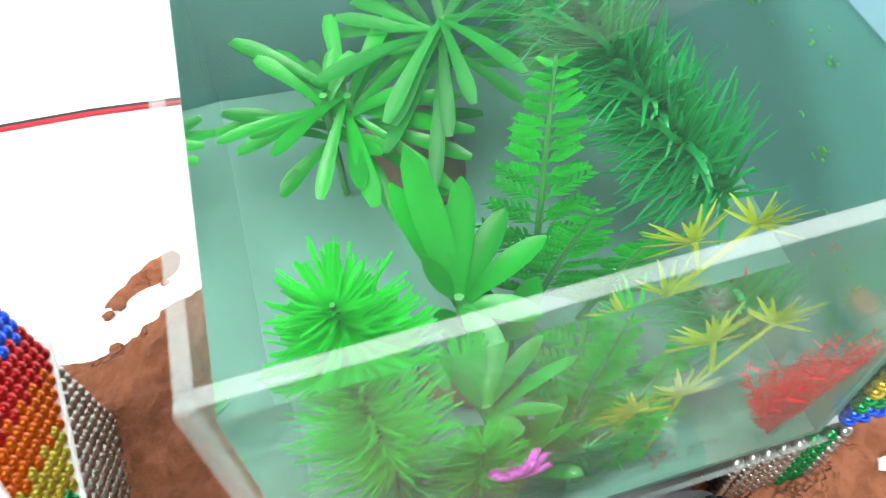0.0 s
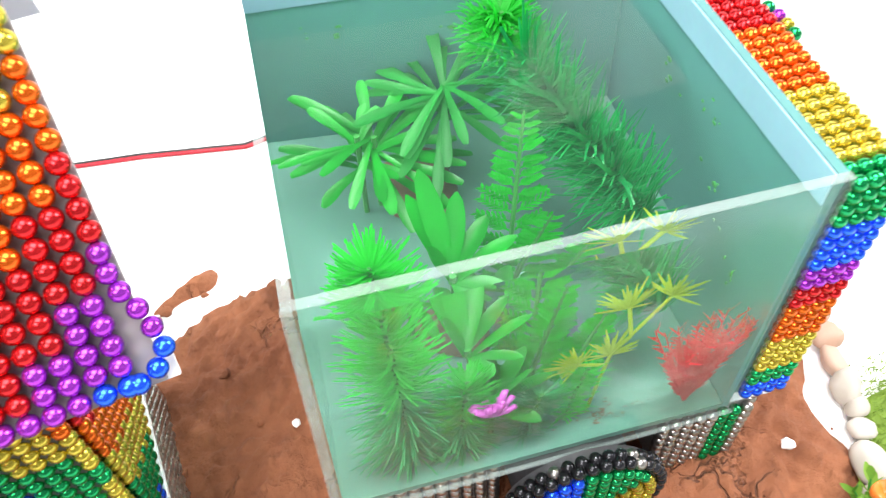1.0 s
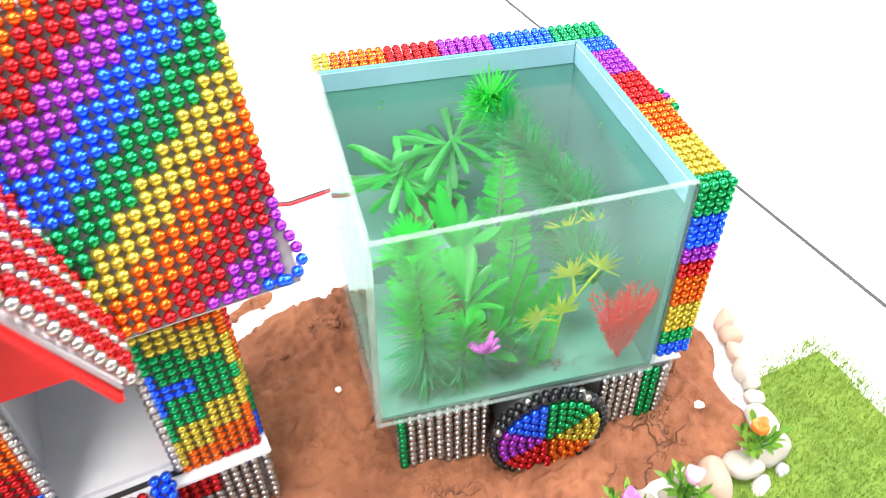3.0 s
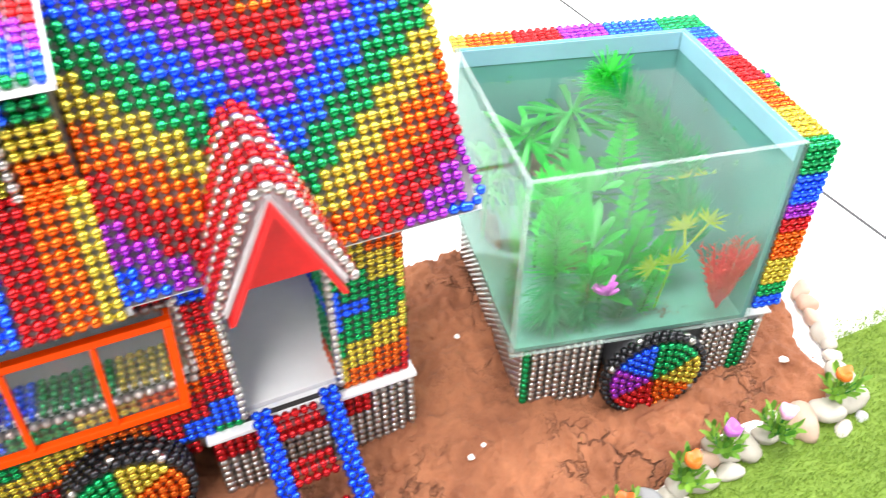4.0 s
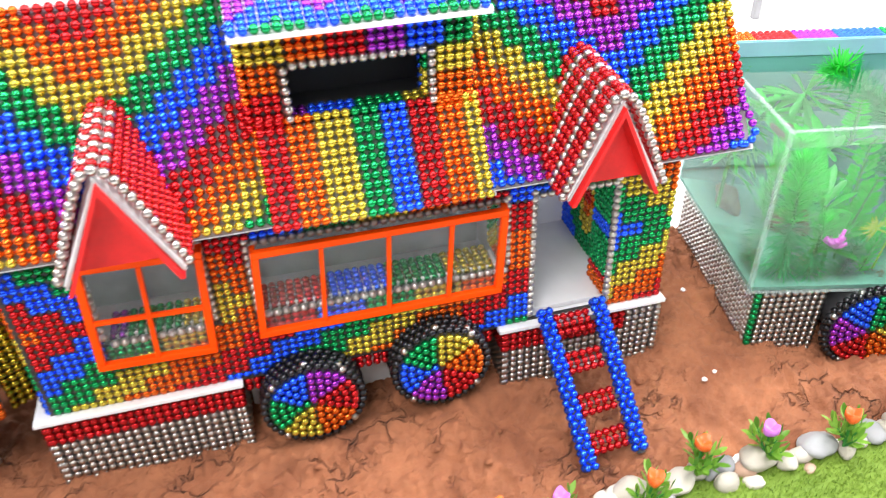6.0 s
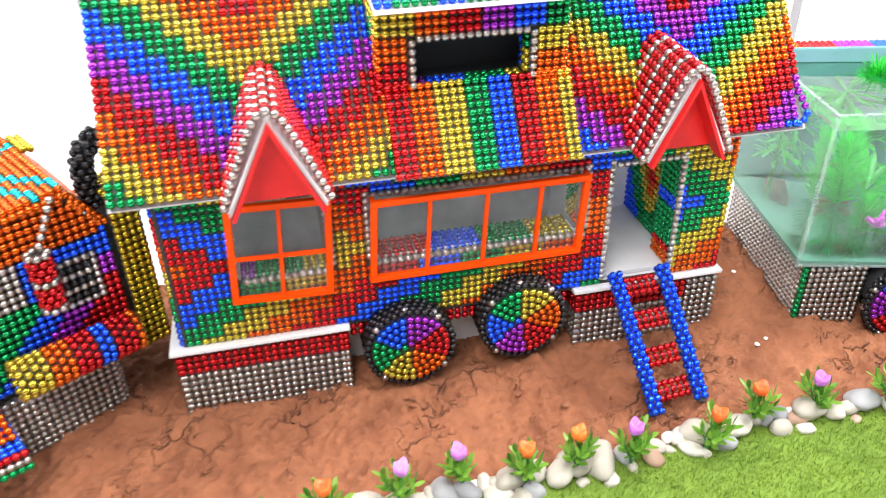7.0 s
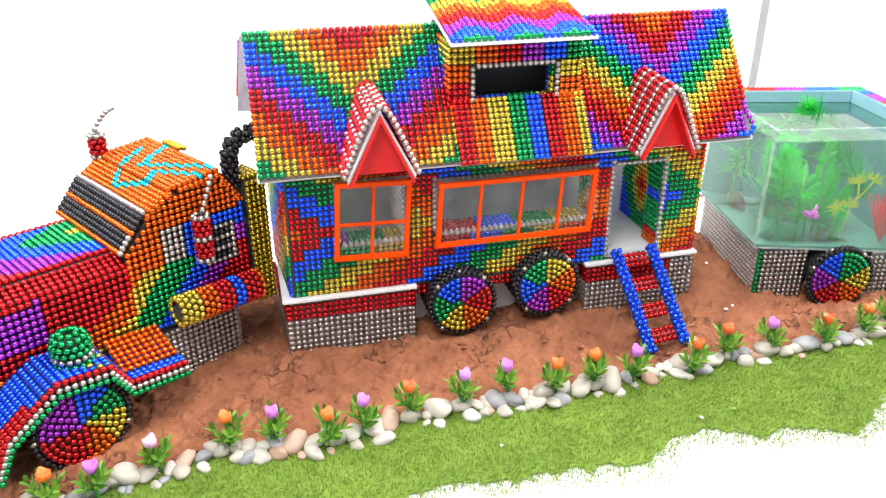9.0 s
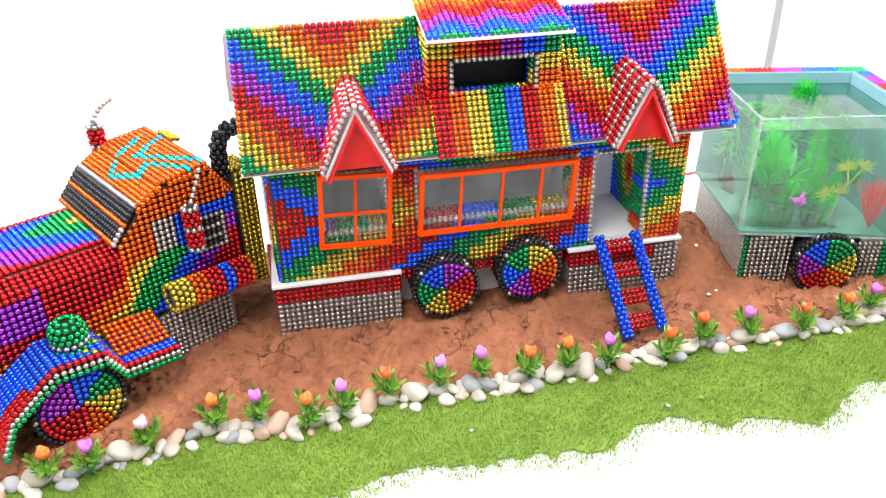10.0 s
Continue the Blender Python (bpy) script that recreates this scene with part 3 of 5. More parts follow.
# added sheet with balls behind: imitates the front wall mirrored in the panes
lining = part("lining_sheet", box(0.004, 0.285, 0.0915, 0.0922, 0.0537, 0.165, bevel=0), clear_acrylic("frosted_reflection_sheet", (0.97, 0.97, 0.97), 0.62), house, "added frosted sheet, balls behind it imitating the reflected front wall")
lining.visible_shadow = False
balls(lining, grid_spots((0.040, 0.0953, 0.0800), (0.0056, 0, 0), (0, 0, 0.0056), 43, 9, lambda i, j: "BBBBGGGGYYYYOOOORRRR"[(i + j) % 20]), name="rear_cladding")
partition = part("partition", box(0.3562, 0.358, 0.0325, 0.0975, 0.0537, 0.166), white_board, house)


def diamond(i, j):
    d = abs(i - 4.5) + 0.6 * abs(j - 8.5)
    return "R" if d < 1.2 else "O" if d < 2.2 else "Y" if d < 4.4 else "G" if d < 8 else "B"


balls(partition, grid_spots((0.3538, 0.035, 0.057), (0, 0.005, 0), (0, 0, 0.0049), 13, 22, diamond), name="partition_cladding")
part("partition", box(0.286, 0.288, 0.030, 0.097, 0.0537, 0.166), white_board, house)


def end_colour(i, j):
    return "BGYORBGY"[int((i + 2 * (j // 2)) // 4) % 8]


def splayed(x0, x1, y0, y1, z0, z1, thick):
    """An upright board from (x0, y0) to (x1, y1)."""
    bm = bmesh.new()
    vs = [bm.verts.new(p) for p in ((x0, y0, z0), (x1, y1, z0), (x1 + thick, y1, z0), (x0 + thick, y0, z0), (x0, y0, z1), (x1, y1, z1), (x1 + thick, y1, z1), (x0 + thick, y0, z1))]
    for q in ((0, 1, 2, 3), (7, 6, 5, 4), (0, 4, 5, 1), (1, 5, 6, 2), (2, 6, 7, 3), (3, 7, 4, 0)):
        bm.faces.new([vs[k] for k in q])
    bmesh.ops.recalc_face_normals(bm, faces=bm.faces)
    return bm


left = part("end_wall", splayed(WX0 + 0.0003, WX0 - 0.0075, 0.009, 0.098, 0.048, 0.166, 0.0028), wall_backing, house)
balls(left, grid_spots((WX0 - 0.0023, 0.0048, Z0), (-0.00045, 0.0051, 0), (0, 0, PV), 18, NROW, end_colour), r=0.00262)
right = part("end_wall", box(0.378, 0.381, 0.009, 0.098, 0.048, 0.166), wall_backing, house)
balls(right, grid_spots((0.3835, 0.0084, Z0), (0, 0.0052, 0), (0, 0, PV), 17, NROW, lambda i, j: end_colour(i + 1, j)), r=0.00262)

# white ledge and the two skirts below
for x0, x1 in ((-0.004, 0.1125), (0.2715, 0.386)):
    part("ledge", box(x0, x1, -0.003, 0.1, 0.0465, 0.0495), white_board, house, "white board ledge")
    wide = x1 - x0 - 0.006
    skirt = part("skirt", box(x0 + 0.006, x1 - 0.005, 0.003, 0.097, -0.02, 0.0463), grey_board, house)
    nu = int(wide / 0.005)
    plain = nu - 4 if x0 > 0.1 else nu
    balls(skirt, grid_spots((x0 + 0.0055, 0.0008, -0.0192), (0.005, 0, 0), (0, 0, 0.005), nu, 13, lambda i, j: "R" if j > 9 and i < plain else "S"))
    for xe in (x0 + 0.004, x1 - 0.003):
        lean = -0.00038 if xe < 0.05 else 0.0
        balls(skirt, grid_spots((xe, 0.0008, -0.0192), (lean, 0.005, 0), (0, 0, 0.005), 19, 13, lambda i, j: "R" if j > 9 and xe < 0.3 else "S"))
part("underbody", box(0.113, 0.2705, 0.03, 0.09, -0.01, 0.046), white_board, house)
under = part("belly_board", box(0.113, 0.2705, 0.006, 0.096, 0.0463, 0.0495), white_board, house)
balls(under, grid_spots((0.1155, 0.0045, 0.0445), (0.0052, 0, 0), (0, 0, -0.005), 30, 2, lambda i, j: "R"), name="belly_cladding")

wheel(house, (0.1515, -0.0135, 0.0315), 0.0295, 0.052, "PROYGB", 0.1)
wheel(house, (0.2312, -0.0125, 0.0385), 0.0295, 0.052, "YORPBG", 0.1)


# windows
def window(parent, x0, x1, z0, z1, y, bars_v, bars_h, w, lean, tilt):
    """A hand-glued frame on four pegs: lean shifts its head sideways, tilt drops its far side."""
    def askew(bm):
        for v in bm.verts:
            v.co.x, v.co.z = v.co.x + lean * (v.co.z - (z0 + z1) / 2), v.co.z + tilt * (v.co.x - x0)
        return bm

    bm = bmesh.new()
    for a, b, c, d in ((x0, x1, z1 - w, z1), (x0, x1, z0, z0 + w), (x0, x0 + w, z0 + w, z1 - w), (x1 - w, x1, z0 + w, z1 - w)):
        add_box(bm, a, b, y, y + 0.004, c, d, 0.0005)
    for a, b in ((x0, x0 + 0.003), (x1 - 0.003, x1)):
        for c, d in ((z0, z0 + 0.003), (z1 - 0.003, z1)):
            add_box(bm, a, b, y + 0.004, 0.0, c, d)
    fr = part("window_frame", askew(bm), orange_plastic, parent, "glossy orange window frame standing off the wall")
    for f in bars_v:
        xm = x0 + (x1 - x0) * f
        part("mullion", askew(box(xm - 0.0013, xm + 0.0013, y - 0.0002, y + 0.003, z0 + w, z1 - w)), orange_plastic, fr)
    for f in bars_h:
        zm = z0 + (z1 - z0) * f
        part("transom", askew(box(x0 + w, x1 - w, y + 0.0002, y + 0.0028, zm - 0.0013, zm + 0.0013)), orange_plastic, fr)
    pane = part("pane", askew(box(x0 + 0.001, x1 - 0.001, y + 0.0042, y + 0.0052, z0 + 0.001, z1 - 0.001, bevel=0)), window_film, fr, "clear acrylic pane")
    pane.visible_shadow = False
    for zs, lb in ((z1 - 0.0015, "clear acrylic strip on top"), (z0 + 0.0015, "clear acrylic strip below")):
        strip = part("pane", askew(box(x0 + 0.003, x1 - 0.003, y + 0.0054, 0.0003, zs - 0.0005, zs + 0.0005, bevel=0)), window_film, fr, lb)
        strip.visible_shadow = False


window(house, 0.0440, 0.1068, 0.0838, 0.1525, -0.008, (0.5,), (0.47,), 0.0042, 0.065, -0.035)
window(house, 0.1303, 0.2724, 0.0855, 0.1438, -0.008, (0.26, 0.52, 0.77), (), 0.0042, 0.066, 0.0)

# main roof, two slopes on white boards, the front one greyed for shaded gaps
EAVE, RIDGE = Vector((0, -0.0165, 0.1675)), Vector((0, 0.0505, 0.2625))
UP = (RIDGE - EAVE).normalized()
OUT = Vector((0, -UP.z, UP.y))
RX0, RX1, RPU = -0.0125, 0.4155, 0.00521
ROWS_UP, RPV = 25, 0.00482


def slab(x0, x1, a, b, thick):
    """A board whose section runs from a to b in the yz plane."""
    n = Vector((0, -(b - a).z, (b - a).y)).normalized() * thick
    bm = bmesh.new()
    vs = [bm.verts.new((x, *(p.yz))) for x in (x0, x1) for p in (a, b, b - n, a - n)]
    for q in ((0, 1, 2, 3), (7, 6, 5, 4), (0, 4, 5, 1), (1, 5, 6, 2), (2, 6, 7, 3), (3, 7, 4, 0)):
        bm.faces.new([vs[k] for k in q])
    bmesh.ops.recalc_face_normals(bm, faces=bm.faces)
    return bm


def roof_colour(i, j):
    r = ROWS_UP - 1 - j
    x = RX0 + 0.0025 + RPU * i
    if x < 0.155:
        d = int(abs(i - 15.5))
        return "ROYGBPROYGBP"[(d + 2 * (r // 2)) // 4 % 12]
    d = int(abs(i - 67))
    return "ORPBGYORPBGY"[(d + 2 * (r // 2)) // 4 % 12]


def roof_skip(p):
    if 0.1485 < p.x < 0.2605:
        return True
    # dormers stand in the roof
    for xc in (0.0785, 0.3195):
        if abs(p.x - xc) < 0.0275 * max(0.0, (0.2275 - p.z) / 0.0605) - 0.004:
            return True
    if p.x > 0.4085 and p.z < 0.190:
        return True
    return False


LEN = (RIDGE - EAVE).length


def on_roof(u, v, w):
    p = EAVE - OUT * 0.0030 + UP * v
    return (u, p.y, p.z)


roof = part("roof", holed_sheet(-0.0112, 0.4140, -0.003, LEN - 0.0015, [(0.1515, 0.254, 0.045, LEN + 0.01)], on_roof, 0.002), roof_backing, house, "roof board covered with rainbow rows of balls, gap shade in its grey")
ROOF_O = EAVE + Vector((RX0 + 0.0025, 0, 0))
balls(roof, grid_spots(ROOF_O, (RPU, 0, 0), UP * RPV, 82, ROWS_UP, roof_colour, skip=roof_skip), near=lambda p: p.x > 0.352, n=4, r=0.00254)
# the loose corner chain at the eave
chain = [(0.4118, -0.0024, "P"), (0.4126, -0.0050, "P"), (0.4145, -0.0077, "P"), (0.4157, -0.0105, "P"), (0.4163, -0.0134, "B"), (0.4134, -0.0157, "B"), (0.4088, -0.0168, "B")]
balls(roof, [(Vector((x, y, 0.1675 + (y + 0.0165) * UP.z / UP.y)), k) for x, y, k in chain], name="loose_chain", n=6, r=0.0024)
# the back slope hangs askew past the end of the house
BACK_TOP, BACK_FOOT = Vector((0, 0.0512, 0.2635)) - OUT * 0.0026, Vector((0, 0.104, 0.1880))
bm = slab(-0.0140, 0.4115, BACK_TOP, BACK_FOOT, 0.002)
for w in bm.verts:
    if w.co.x < 0:
        w.co.x -= 0.009 * (0.2635 - w.co.z) / 0.0755
back_roof = part("back_roof", bm, thin_card, house)
balls(back_roof, [(BACK_TOP.lerp(BACK_FOOT, k / 19) + Vector((-0.0128 - 0.009 * k / 19, 0.0045, 0.003)), "P" if k < 9 else "R") for k in range(3, 17)], r=0.0024)

# striped middle panel
STRIPES = "RRROOOYYYYGGGBBBRRROOOYY"
part("eave_board", slab(-0.013, 0.4167, EAVE - OUT * 0.0047 - UP * 0.0036, EAVE - OUT * 0.0047 + UP * 0.004, 0.0022), white_board, house)
panel = part("striped_panel", slab(0.1465, 0.2622, EAVE + OUT * 0.0005 - UP * 0.006, EAVE + UP * 0.0465, 0.002), grey_board, house)
balls(panel, grid_spots(EAVE + OUT * 0.0032 - UP * 0.0045 + Vector((0.1485, 0, 0)), (0.00478, 0, 0), UP * 0.0047, 24, 12, lambda i, j: STRIPES[i]), n=4, near=lambda p: True, near_n=4, r=0.00243)

# clerestory
CW = (0.1655, 0.2351, 0.2075, 0.2357)
clere = part("clerestory_wall", holed_sheet(0.147, 0.2585, 0.200, 0.2555, [CW], lambda u, v, w: (u, 0.0115 + w, v), 0.002), wall_backing, house)


def clere_colour(i, j):
    if j > 6:
        return "YYYYOOOORRRRPPPPBBBBGGG"[i]
    return ("O" if j > 3 else "R") if i < 5 else ("Y" if j > 3 else "O")


balls(clere, grid_spots((0.1492, 0.0085, 0.2055), (0.00485, 0, 0), (0, 0, 0.0049), 23, 10, clere_colour, skip=lambda p: CW[0] - 0.003 < p.x < CW[1] + 0.003 and p.z < CW[3] + 0.003), n=4, near=lambda p: True, near_n=4)
trim = [((0.1639, 0.0078, 0.2085 + 0.005 * k), "S") for k in range(6)] + [((0.2366, 0.0078, 0.2085 + 0.005 * k), "S") for k in range(6)] + [((0.1639 + 0.00486 * k, 0.0078, CW[3]), "S") for k in range(1, 15)]
balls(clere, [(Vector(p), k) for p, k in trim], name="opening_trim", n=4)
cl_l = part("clerestory_side", box(0.147, 0.149, 0.012, 0.078, 0.2, 0.262), wall_backing, house)
balls(cl_l, grid_spots((0.1445, 0.0095, 0.2055), (0, 0.005, 0), (0, 0, 0.0049), 14, 11, lambda i, j: ("R" if j < 3 else "O" if j < 7 else "Y") if i < 3 else "RPBGYO"[(i + j) // 3 % 6], skip=lambda p: p.z < 0.2 + (p.y - 0.01) * 1.38 or p.z > 0.2575 + 0.235 * p.y))
cl_r = part("clerestory_side", box(0.2565, 0.2585, 0.012, 0.078, 0.2, 0.262), wall_backing, house)
balls(cl_r, grid_spots((0.2542, 0.0165, 0.2055), (0, 0.005, 0), (0, 0, 0.0049), 11, 10, lambda i, j: "B" if j < 3 else "P" if i > 2 else "G"))
inner = part("clerestory_floor", box(0.1495, 0.256, 0.0138, 0.05, 0.2015, 0.2032), dark_core, house)
balls(inner, grid_spots((0.166, 0.0135, 0.2058), (0.005, 0, 0), (0, 0.005, 0), 14, 3, lambda i, j: "PPBBBBBGGGGGYYY"[i]), name="sill_cladding")
reveal = part("clerestory_jamb", box(0.2372, 0.2385, 0.0138, 0.026, 0.205, 0.238), dark_core, house)
balls(reveal, grid_spots((0.2347, 0.0135, 0.2105), (0, 0.005, 0), (0, 0, 0.005), 3, 6, lambda i, j: "YYYGGB"[j] if i < 2 else "B"), name="jamb_cladding")
part("clerestory_back", box(0.149, 0.2565, 0.05, 0.052, 0.19, 0.262), dark_core, house)
C0, C1 = Vector((0, -0.0085, 0.2575)), Vector((0, 0.082, 0.2785))
CUP = (C1 - C0).normalized()
cr = part("clerestory_roof", slab(0.1415, 0.2635, C0, C1, 0.0025), white_board, house, "white board roof with zigzag rainbow rows")


def zig(i, j):
    return "GBPROYG"[min(6, int((j + abs((i % 8) - 4) * 0.75 + 1.5) / 3.2))]


balls(cr, grid_spots(C0 + CUP * 0.002 + Vector((0.144, 0, 0.0022)), (0.00505, 0, 0), CUP * 0.0049, 24, 19, zig))

# dormers
RISE = 0.075


def chevron(bm, xc, half, z_top, wide, z_foot, y0, y1):
    """An upside-down V of a strip, wide across, between y0 and y1."""
    drop = wide * math.hypot(half, z_top - z_foot) / half
    ring = [(-half, z_foot), (0, z_top), (half, z_foot), (half - wide * 1.1, z_foot), (0, z_top - drop), (wide * 1.1 - half, z_foot)]
    fa = [bm.verts.new((xc + x, y0, z)) for x, z in ring]
    fb = [bm.verts.new((xc + x, y1, z)) for x, z in ring]
    for vs in (fa, fb):
        bm.faces.new((vs[0], vs[1], vs[4], vs[5]))
        bm.faces.new((vs[1], vs[2], vs[3], vs[4]))
    for k in range(6):
        bm.faces.new((fa[k], fa[(k + 1) % 6], fb[(k + 1) % 6], fb[k]))


def dormer(xc, zr, half, y_front, zb, every):
    """A steep little roof whose ridge climbs towards the main roof."""
    roof_y = lambda z: EAVE.y + (z - EAVE.z) * UP.y / UP.z
    ridge = lambda y: zr + RISE * (y - y_front)
    y_end = y_front
    while y_end < roof_y(ridge(y_end)):
        y_end += 0.001
    bm = bmesh.new()
    for sgn in (-1, 1):
        drop = zr - zb
        nrm = Vector((sgn * drop, 0, half)).normalized() * 0.0015
        quad = [(xc + sgn * half, y_front + 0.0015, zb), (xc + sgn * half, roof_y(zb) + 0.002, zb), (xc, y_end, ridge(y_end)), (xc, y_front + 0.0015, ridge(y_front))]
        va = [bm.verts.new(p) for p in quad]
        vb = [bm.verts.new((p[0] - nrm.x, p[1], p[2] - nrm.z)) for p in quad]
        bm.faces.new(va)
        bm.faces.new(vb[::-1])
        for k in range(4):
            bm.faces.new((va[k], va[(k + 1) % 4], vb[(k + 1) % 4], vb[k]))
    bmesh.ops.recalc_face_normals(bm, faces=bm.faces)
    ob = part("dormer_roof", bm, white_board, house, "steep dormer roof with red rows and silver lines")
    spots = []
    soft_top = 0.0068
    for j in range(22):
        y = y_front + 0.0014 + 0.0049 * j
        if y > y_end - 0.001:
            break
        top, silver = ridge(y) + 0.0008, j % every == 0 and y < y_end - 0.011
        nth = 0
        steep = (top - zb) / (math.hypot(half, soft_top) - soft_top)
        x, last = 0.0, None
        while x < half:
            slope = steep * x / math.hypot(x, soft_top)
            nrm = Vector((slope, 0, 1)).normalized() * 0.0024
            q = Vector((x + nrm.x, y, top - steep * (math.hypot(x, soft_top) - soft_top) + nrm.z))
            if last is None or (q - last).length >= 0.0050:
                last, nth = q, nth + 1
                for sgn in ((-1, 1) if x > 0 else (1,)):
                    dotted = every == 2 and j > 0 and nth > 2 and (sgn > 0 or nth % 2 == 0)
                    key = "S" if silver and not dotted else "R"
                    if y < roof_y(q.z) + 0.0018:
                        spots.append((Vector((xc + sgn * q.x, y, q.z)), key))
            x += 0.00004
    balls(ob, spots, near=lambda p: True, n=4, r=0.0025)
    # red card in the gable with a folded rim
    bm = bmesh.new()
    w, zt = half - 0.0035, zr - 0.006
    tri = [(xc - w, zb + 0.001), (xc + w, zb + 0.001), (xc, zt)]
    fa = [bm.verts.new((x, y_front + 0.010, z)) for x, z in tri]
    fb = [bm.verts.new((x, y_front + 0.0115, z)) for x, z in tri]
    bm.faces.new(fa)
    bm.faces.new(fb[::-1])
    for k in range(3):
        bm.faces.new((fa[k], fa[(k + 1) % 3], fb[(k + 1) % 3], fb[k]))
    chevron(bm, xc, half - 0.0016, zr - 0.0022, 0.0020, zb - 0.004, y_front - 0.0030, y_front + 0.0098)
    bmesh.ops.recalc_face_normals(bm, faces=bm.faces)
    part("gable_card", bm, red_card, ob, "red card gable with a folded rim")
    bm = bmesh.new()
    chevron(bm, xc, half - 0.0004, zr + 0.0004, 0.0013, zb - 0.002, y_front + 0.0008, y_front + 0.0028)
    bmesh.ops.recalc_face_normals(bm, faces=bm.faces)
    part("gable_edge", bm, shaded_card_edge, ob, "white card edge greyed for the shadow behind the silver balls")


dormer(0.0790, 0.2185, 0.0270, -0.0425, 0.1665, 2)
dormer(0.3195, 0.2160, 0.0257, -0.0395, 0.1660, 3)


# ---- ladder ----
ladder = thing("ladder", "small ladder with blue rails and red rungs leaning on the doorway", "ladder")
A0, A1 = Vector((0.3005, -0.0035, 0.0590)), Vector((0.3045, -0.0790, -0.004))
B0, B1 = Vector((0.3360, -0.0035, 0.0600)), Vector((0.3385, -0.0770, -0.002))


def rail(a, b):
    d = (b - a).normalized()
    u = Vector((1, 0, 0))
    u = (u - d * d.dot(u)).normalized()
    w = d.cross(u)
    core = part("rail", tube([a, b], 0.0028, 6), dark_core, ladder, "blue rail wound of magnet balls")
    out, rows = [], int((b - a).length / 0.0044) + 1
    for j in range(rows):
        for k in range(4):
            t = math.pi / 4 + k * math.pi / 2 + 0.55 * (j % 2)
            out.append((a + d * 0.0044 * j + (u * math.cos(t) + w * math.sin(t)) * 0.0036, "B"))
    balls(core, out, near=lambda p: True, n=6, near_n=4)


rail(A0, A1)
rail(B0, B1)
for f in (0.10, 0.35, 0.62, 0.86):
    p, q = A0.lerp(A1, f), B0.lerp(B1, f)
    d = (q - p).normalized()
    side = (A1 - A0).normalized()
    core = part("rung", tube([p + d * 0.004, q - d * 0.004], 0.0016, 6), dark_core, ladder)
    n = int(((q - p).length - 0.008) / 0.0049)
    balls(core, [(p + d * (0.0062 + 0.0049 * k) + side * s, "R") for k in range(n) for s in (-0.0048, 0.0, 0.0048)], near=lambda p: True, near_n=4)


# ---- tank trailer and fish tank ----
TANK = pose(0.4415, -0.0126, 0, 0, 0, -10.6)
TW, TD, TZ0, TZ1 = 0.147, 0.1395, 0.0450, 0.1660
trailer = thing("tank_trailer", "silver ball trailer with rainbow side walls carrying a fish tank", "toy trailer", TANK)
BX0, BY0, BY1 = 0.0085, 0.0055, 0.150
for x0, x1 in ((BX0, 0.0535), (0.1215, 0.1612)):
    high = 13 if x0 < 0.1 else 11
    block = part("trailer_base", box(x0 + 0.002, x1 - 0.002, BY0, BY1 - 0.003, -0.014, 0.0470 if x0 < 0.1 else 0.0384), grey_board, trailer)
    nu = int((x1 - x0) / 0.005) + 1
    green = (0,) if x0 < 0.1 else (nu - 3, nu - 2)
    balls(block, grid_spots((x0, BY0 - 0.0026, -0.013), (0.005, 0, 0), (0, 0, 0.0047), nu, high, lambda i, j: "G" if i in green else "S"))
    if x0 < 0.1:
        balls(block, grid_spots((x0 - 0.0008, BY0 + 0.0024, -0.013), (0, 0.005, 0), (0, 0, 0.0047), 28, high, lambda i, j: "S"), name="side_cladding")
    else:
        balls(block, grid_spots((x1 + 0.0008, BY0 + 0.0024, -0.013), (0, 0.005, 0), (0, 0, 0.0047), 28, high, lambda i, j: "S"), name="side_cladding")
deck = bmesh.new()
for a, b, c in ((0.0085, 0.0535, 0.0045), (0.1215, 0.1665, 0.0045), (0.0536, 0.1214, 0.058)):
    add_box(deck, a, b, c, 0.148, 0.0472 if a < 0.05 else 0.0385, 0.0448 if a > 0.05 else 0.0476)
for vtx in deck.verts:
    if 0.04 < vtx.co.z < 0.0471 or vtx.co.z > 0.0474:
        vtx.co.z = 0.0448 + 0.0071 - 0.0130 * vtx.co.x / TW
part("trailer_deck", deck, white_board, trailer, "white deck board cut out round the wheel")
part("axle_box", box(0.0540, 0.1210, 0.05, 0.09, -0.012, 0.0384), dark_core, trailer)
wheel(trailer, (0.0848, -0.0128, 0.0200), 0.0312, 0.0098, "GYORPB")
part("inner_tyre", disc(0.0240, 0.0, 0.044), dark_core, trailer).matrix_basis = pose(0.0848, -0.0028, 0.0200)

# ball walls behind and beside the tank
WALL = ["B"] * 2 + ["G"] * 2 + ["Y"] * 4 + ["O"] * 4 + ["R"] * 2 + ["P"] * 2 + ["B"] * 4 + ["G"] * 5
side_wall = part("side_wall", box(TW + 0.0022, TW + 0.0165, 0.0045, TD + 0.003, 0.0450, 0.1605), sky_panel, trailer)
spots = grid_spots((TW + 0.0030, 0.0015, 0.051), (0.0046, 0, 0), (0, 0, 0.00485), 4, 24, lambda i, j: WALL[j], stagger=False)
spots += grid_spots((TW + 0.0030, 0.0062, 0.051 + 23 * 0.00485), (0.0046, 0, 0), (0, 0.005, 0), 4, 27, lambda i, j: ("G" if j < 1 else "YYYYYYOOOOOORRRRRRPPPPPBBBBBB"[j - 1]))
spots += grid_spots((TW + 0.0168, 0.0062, 0.051), (0, 0.005, 0), (0, 0, 0.00485), 27, 23, lambda i, j: WALL[j] if i < 3 else RAINBOW[(i + j) // 4 % 6])
balls(side_wall, spots, near=lambda p: p.y < 0.08)
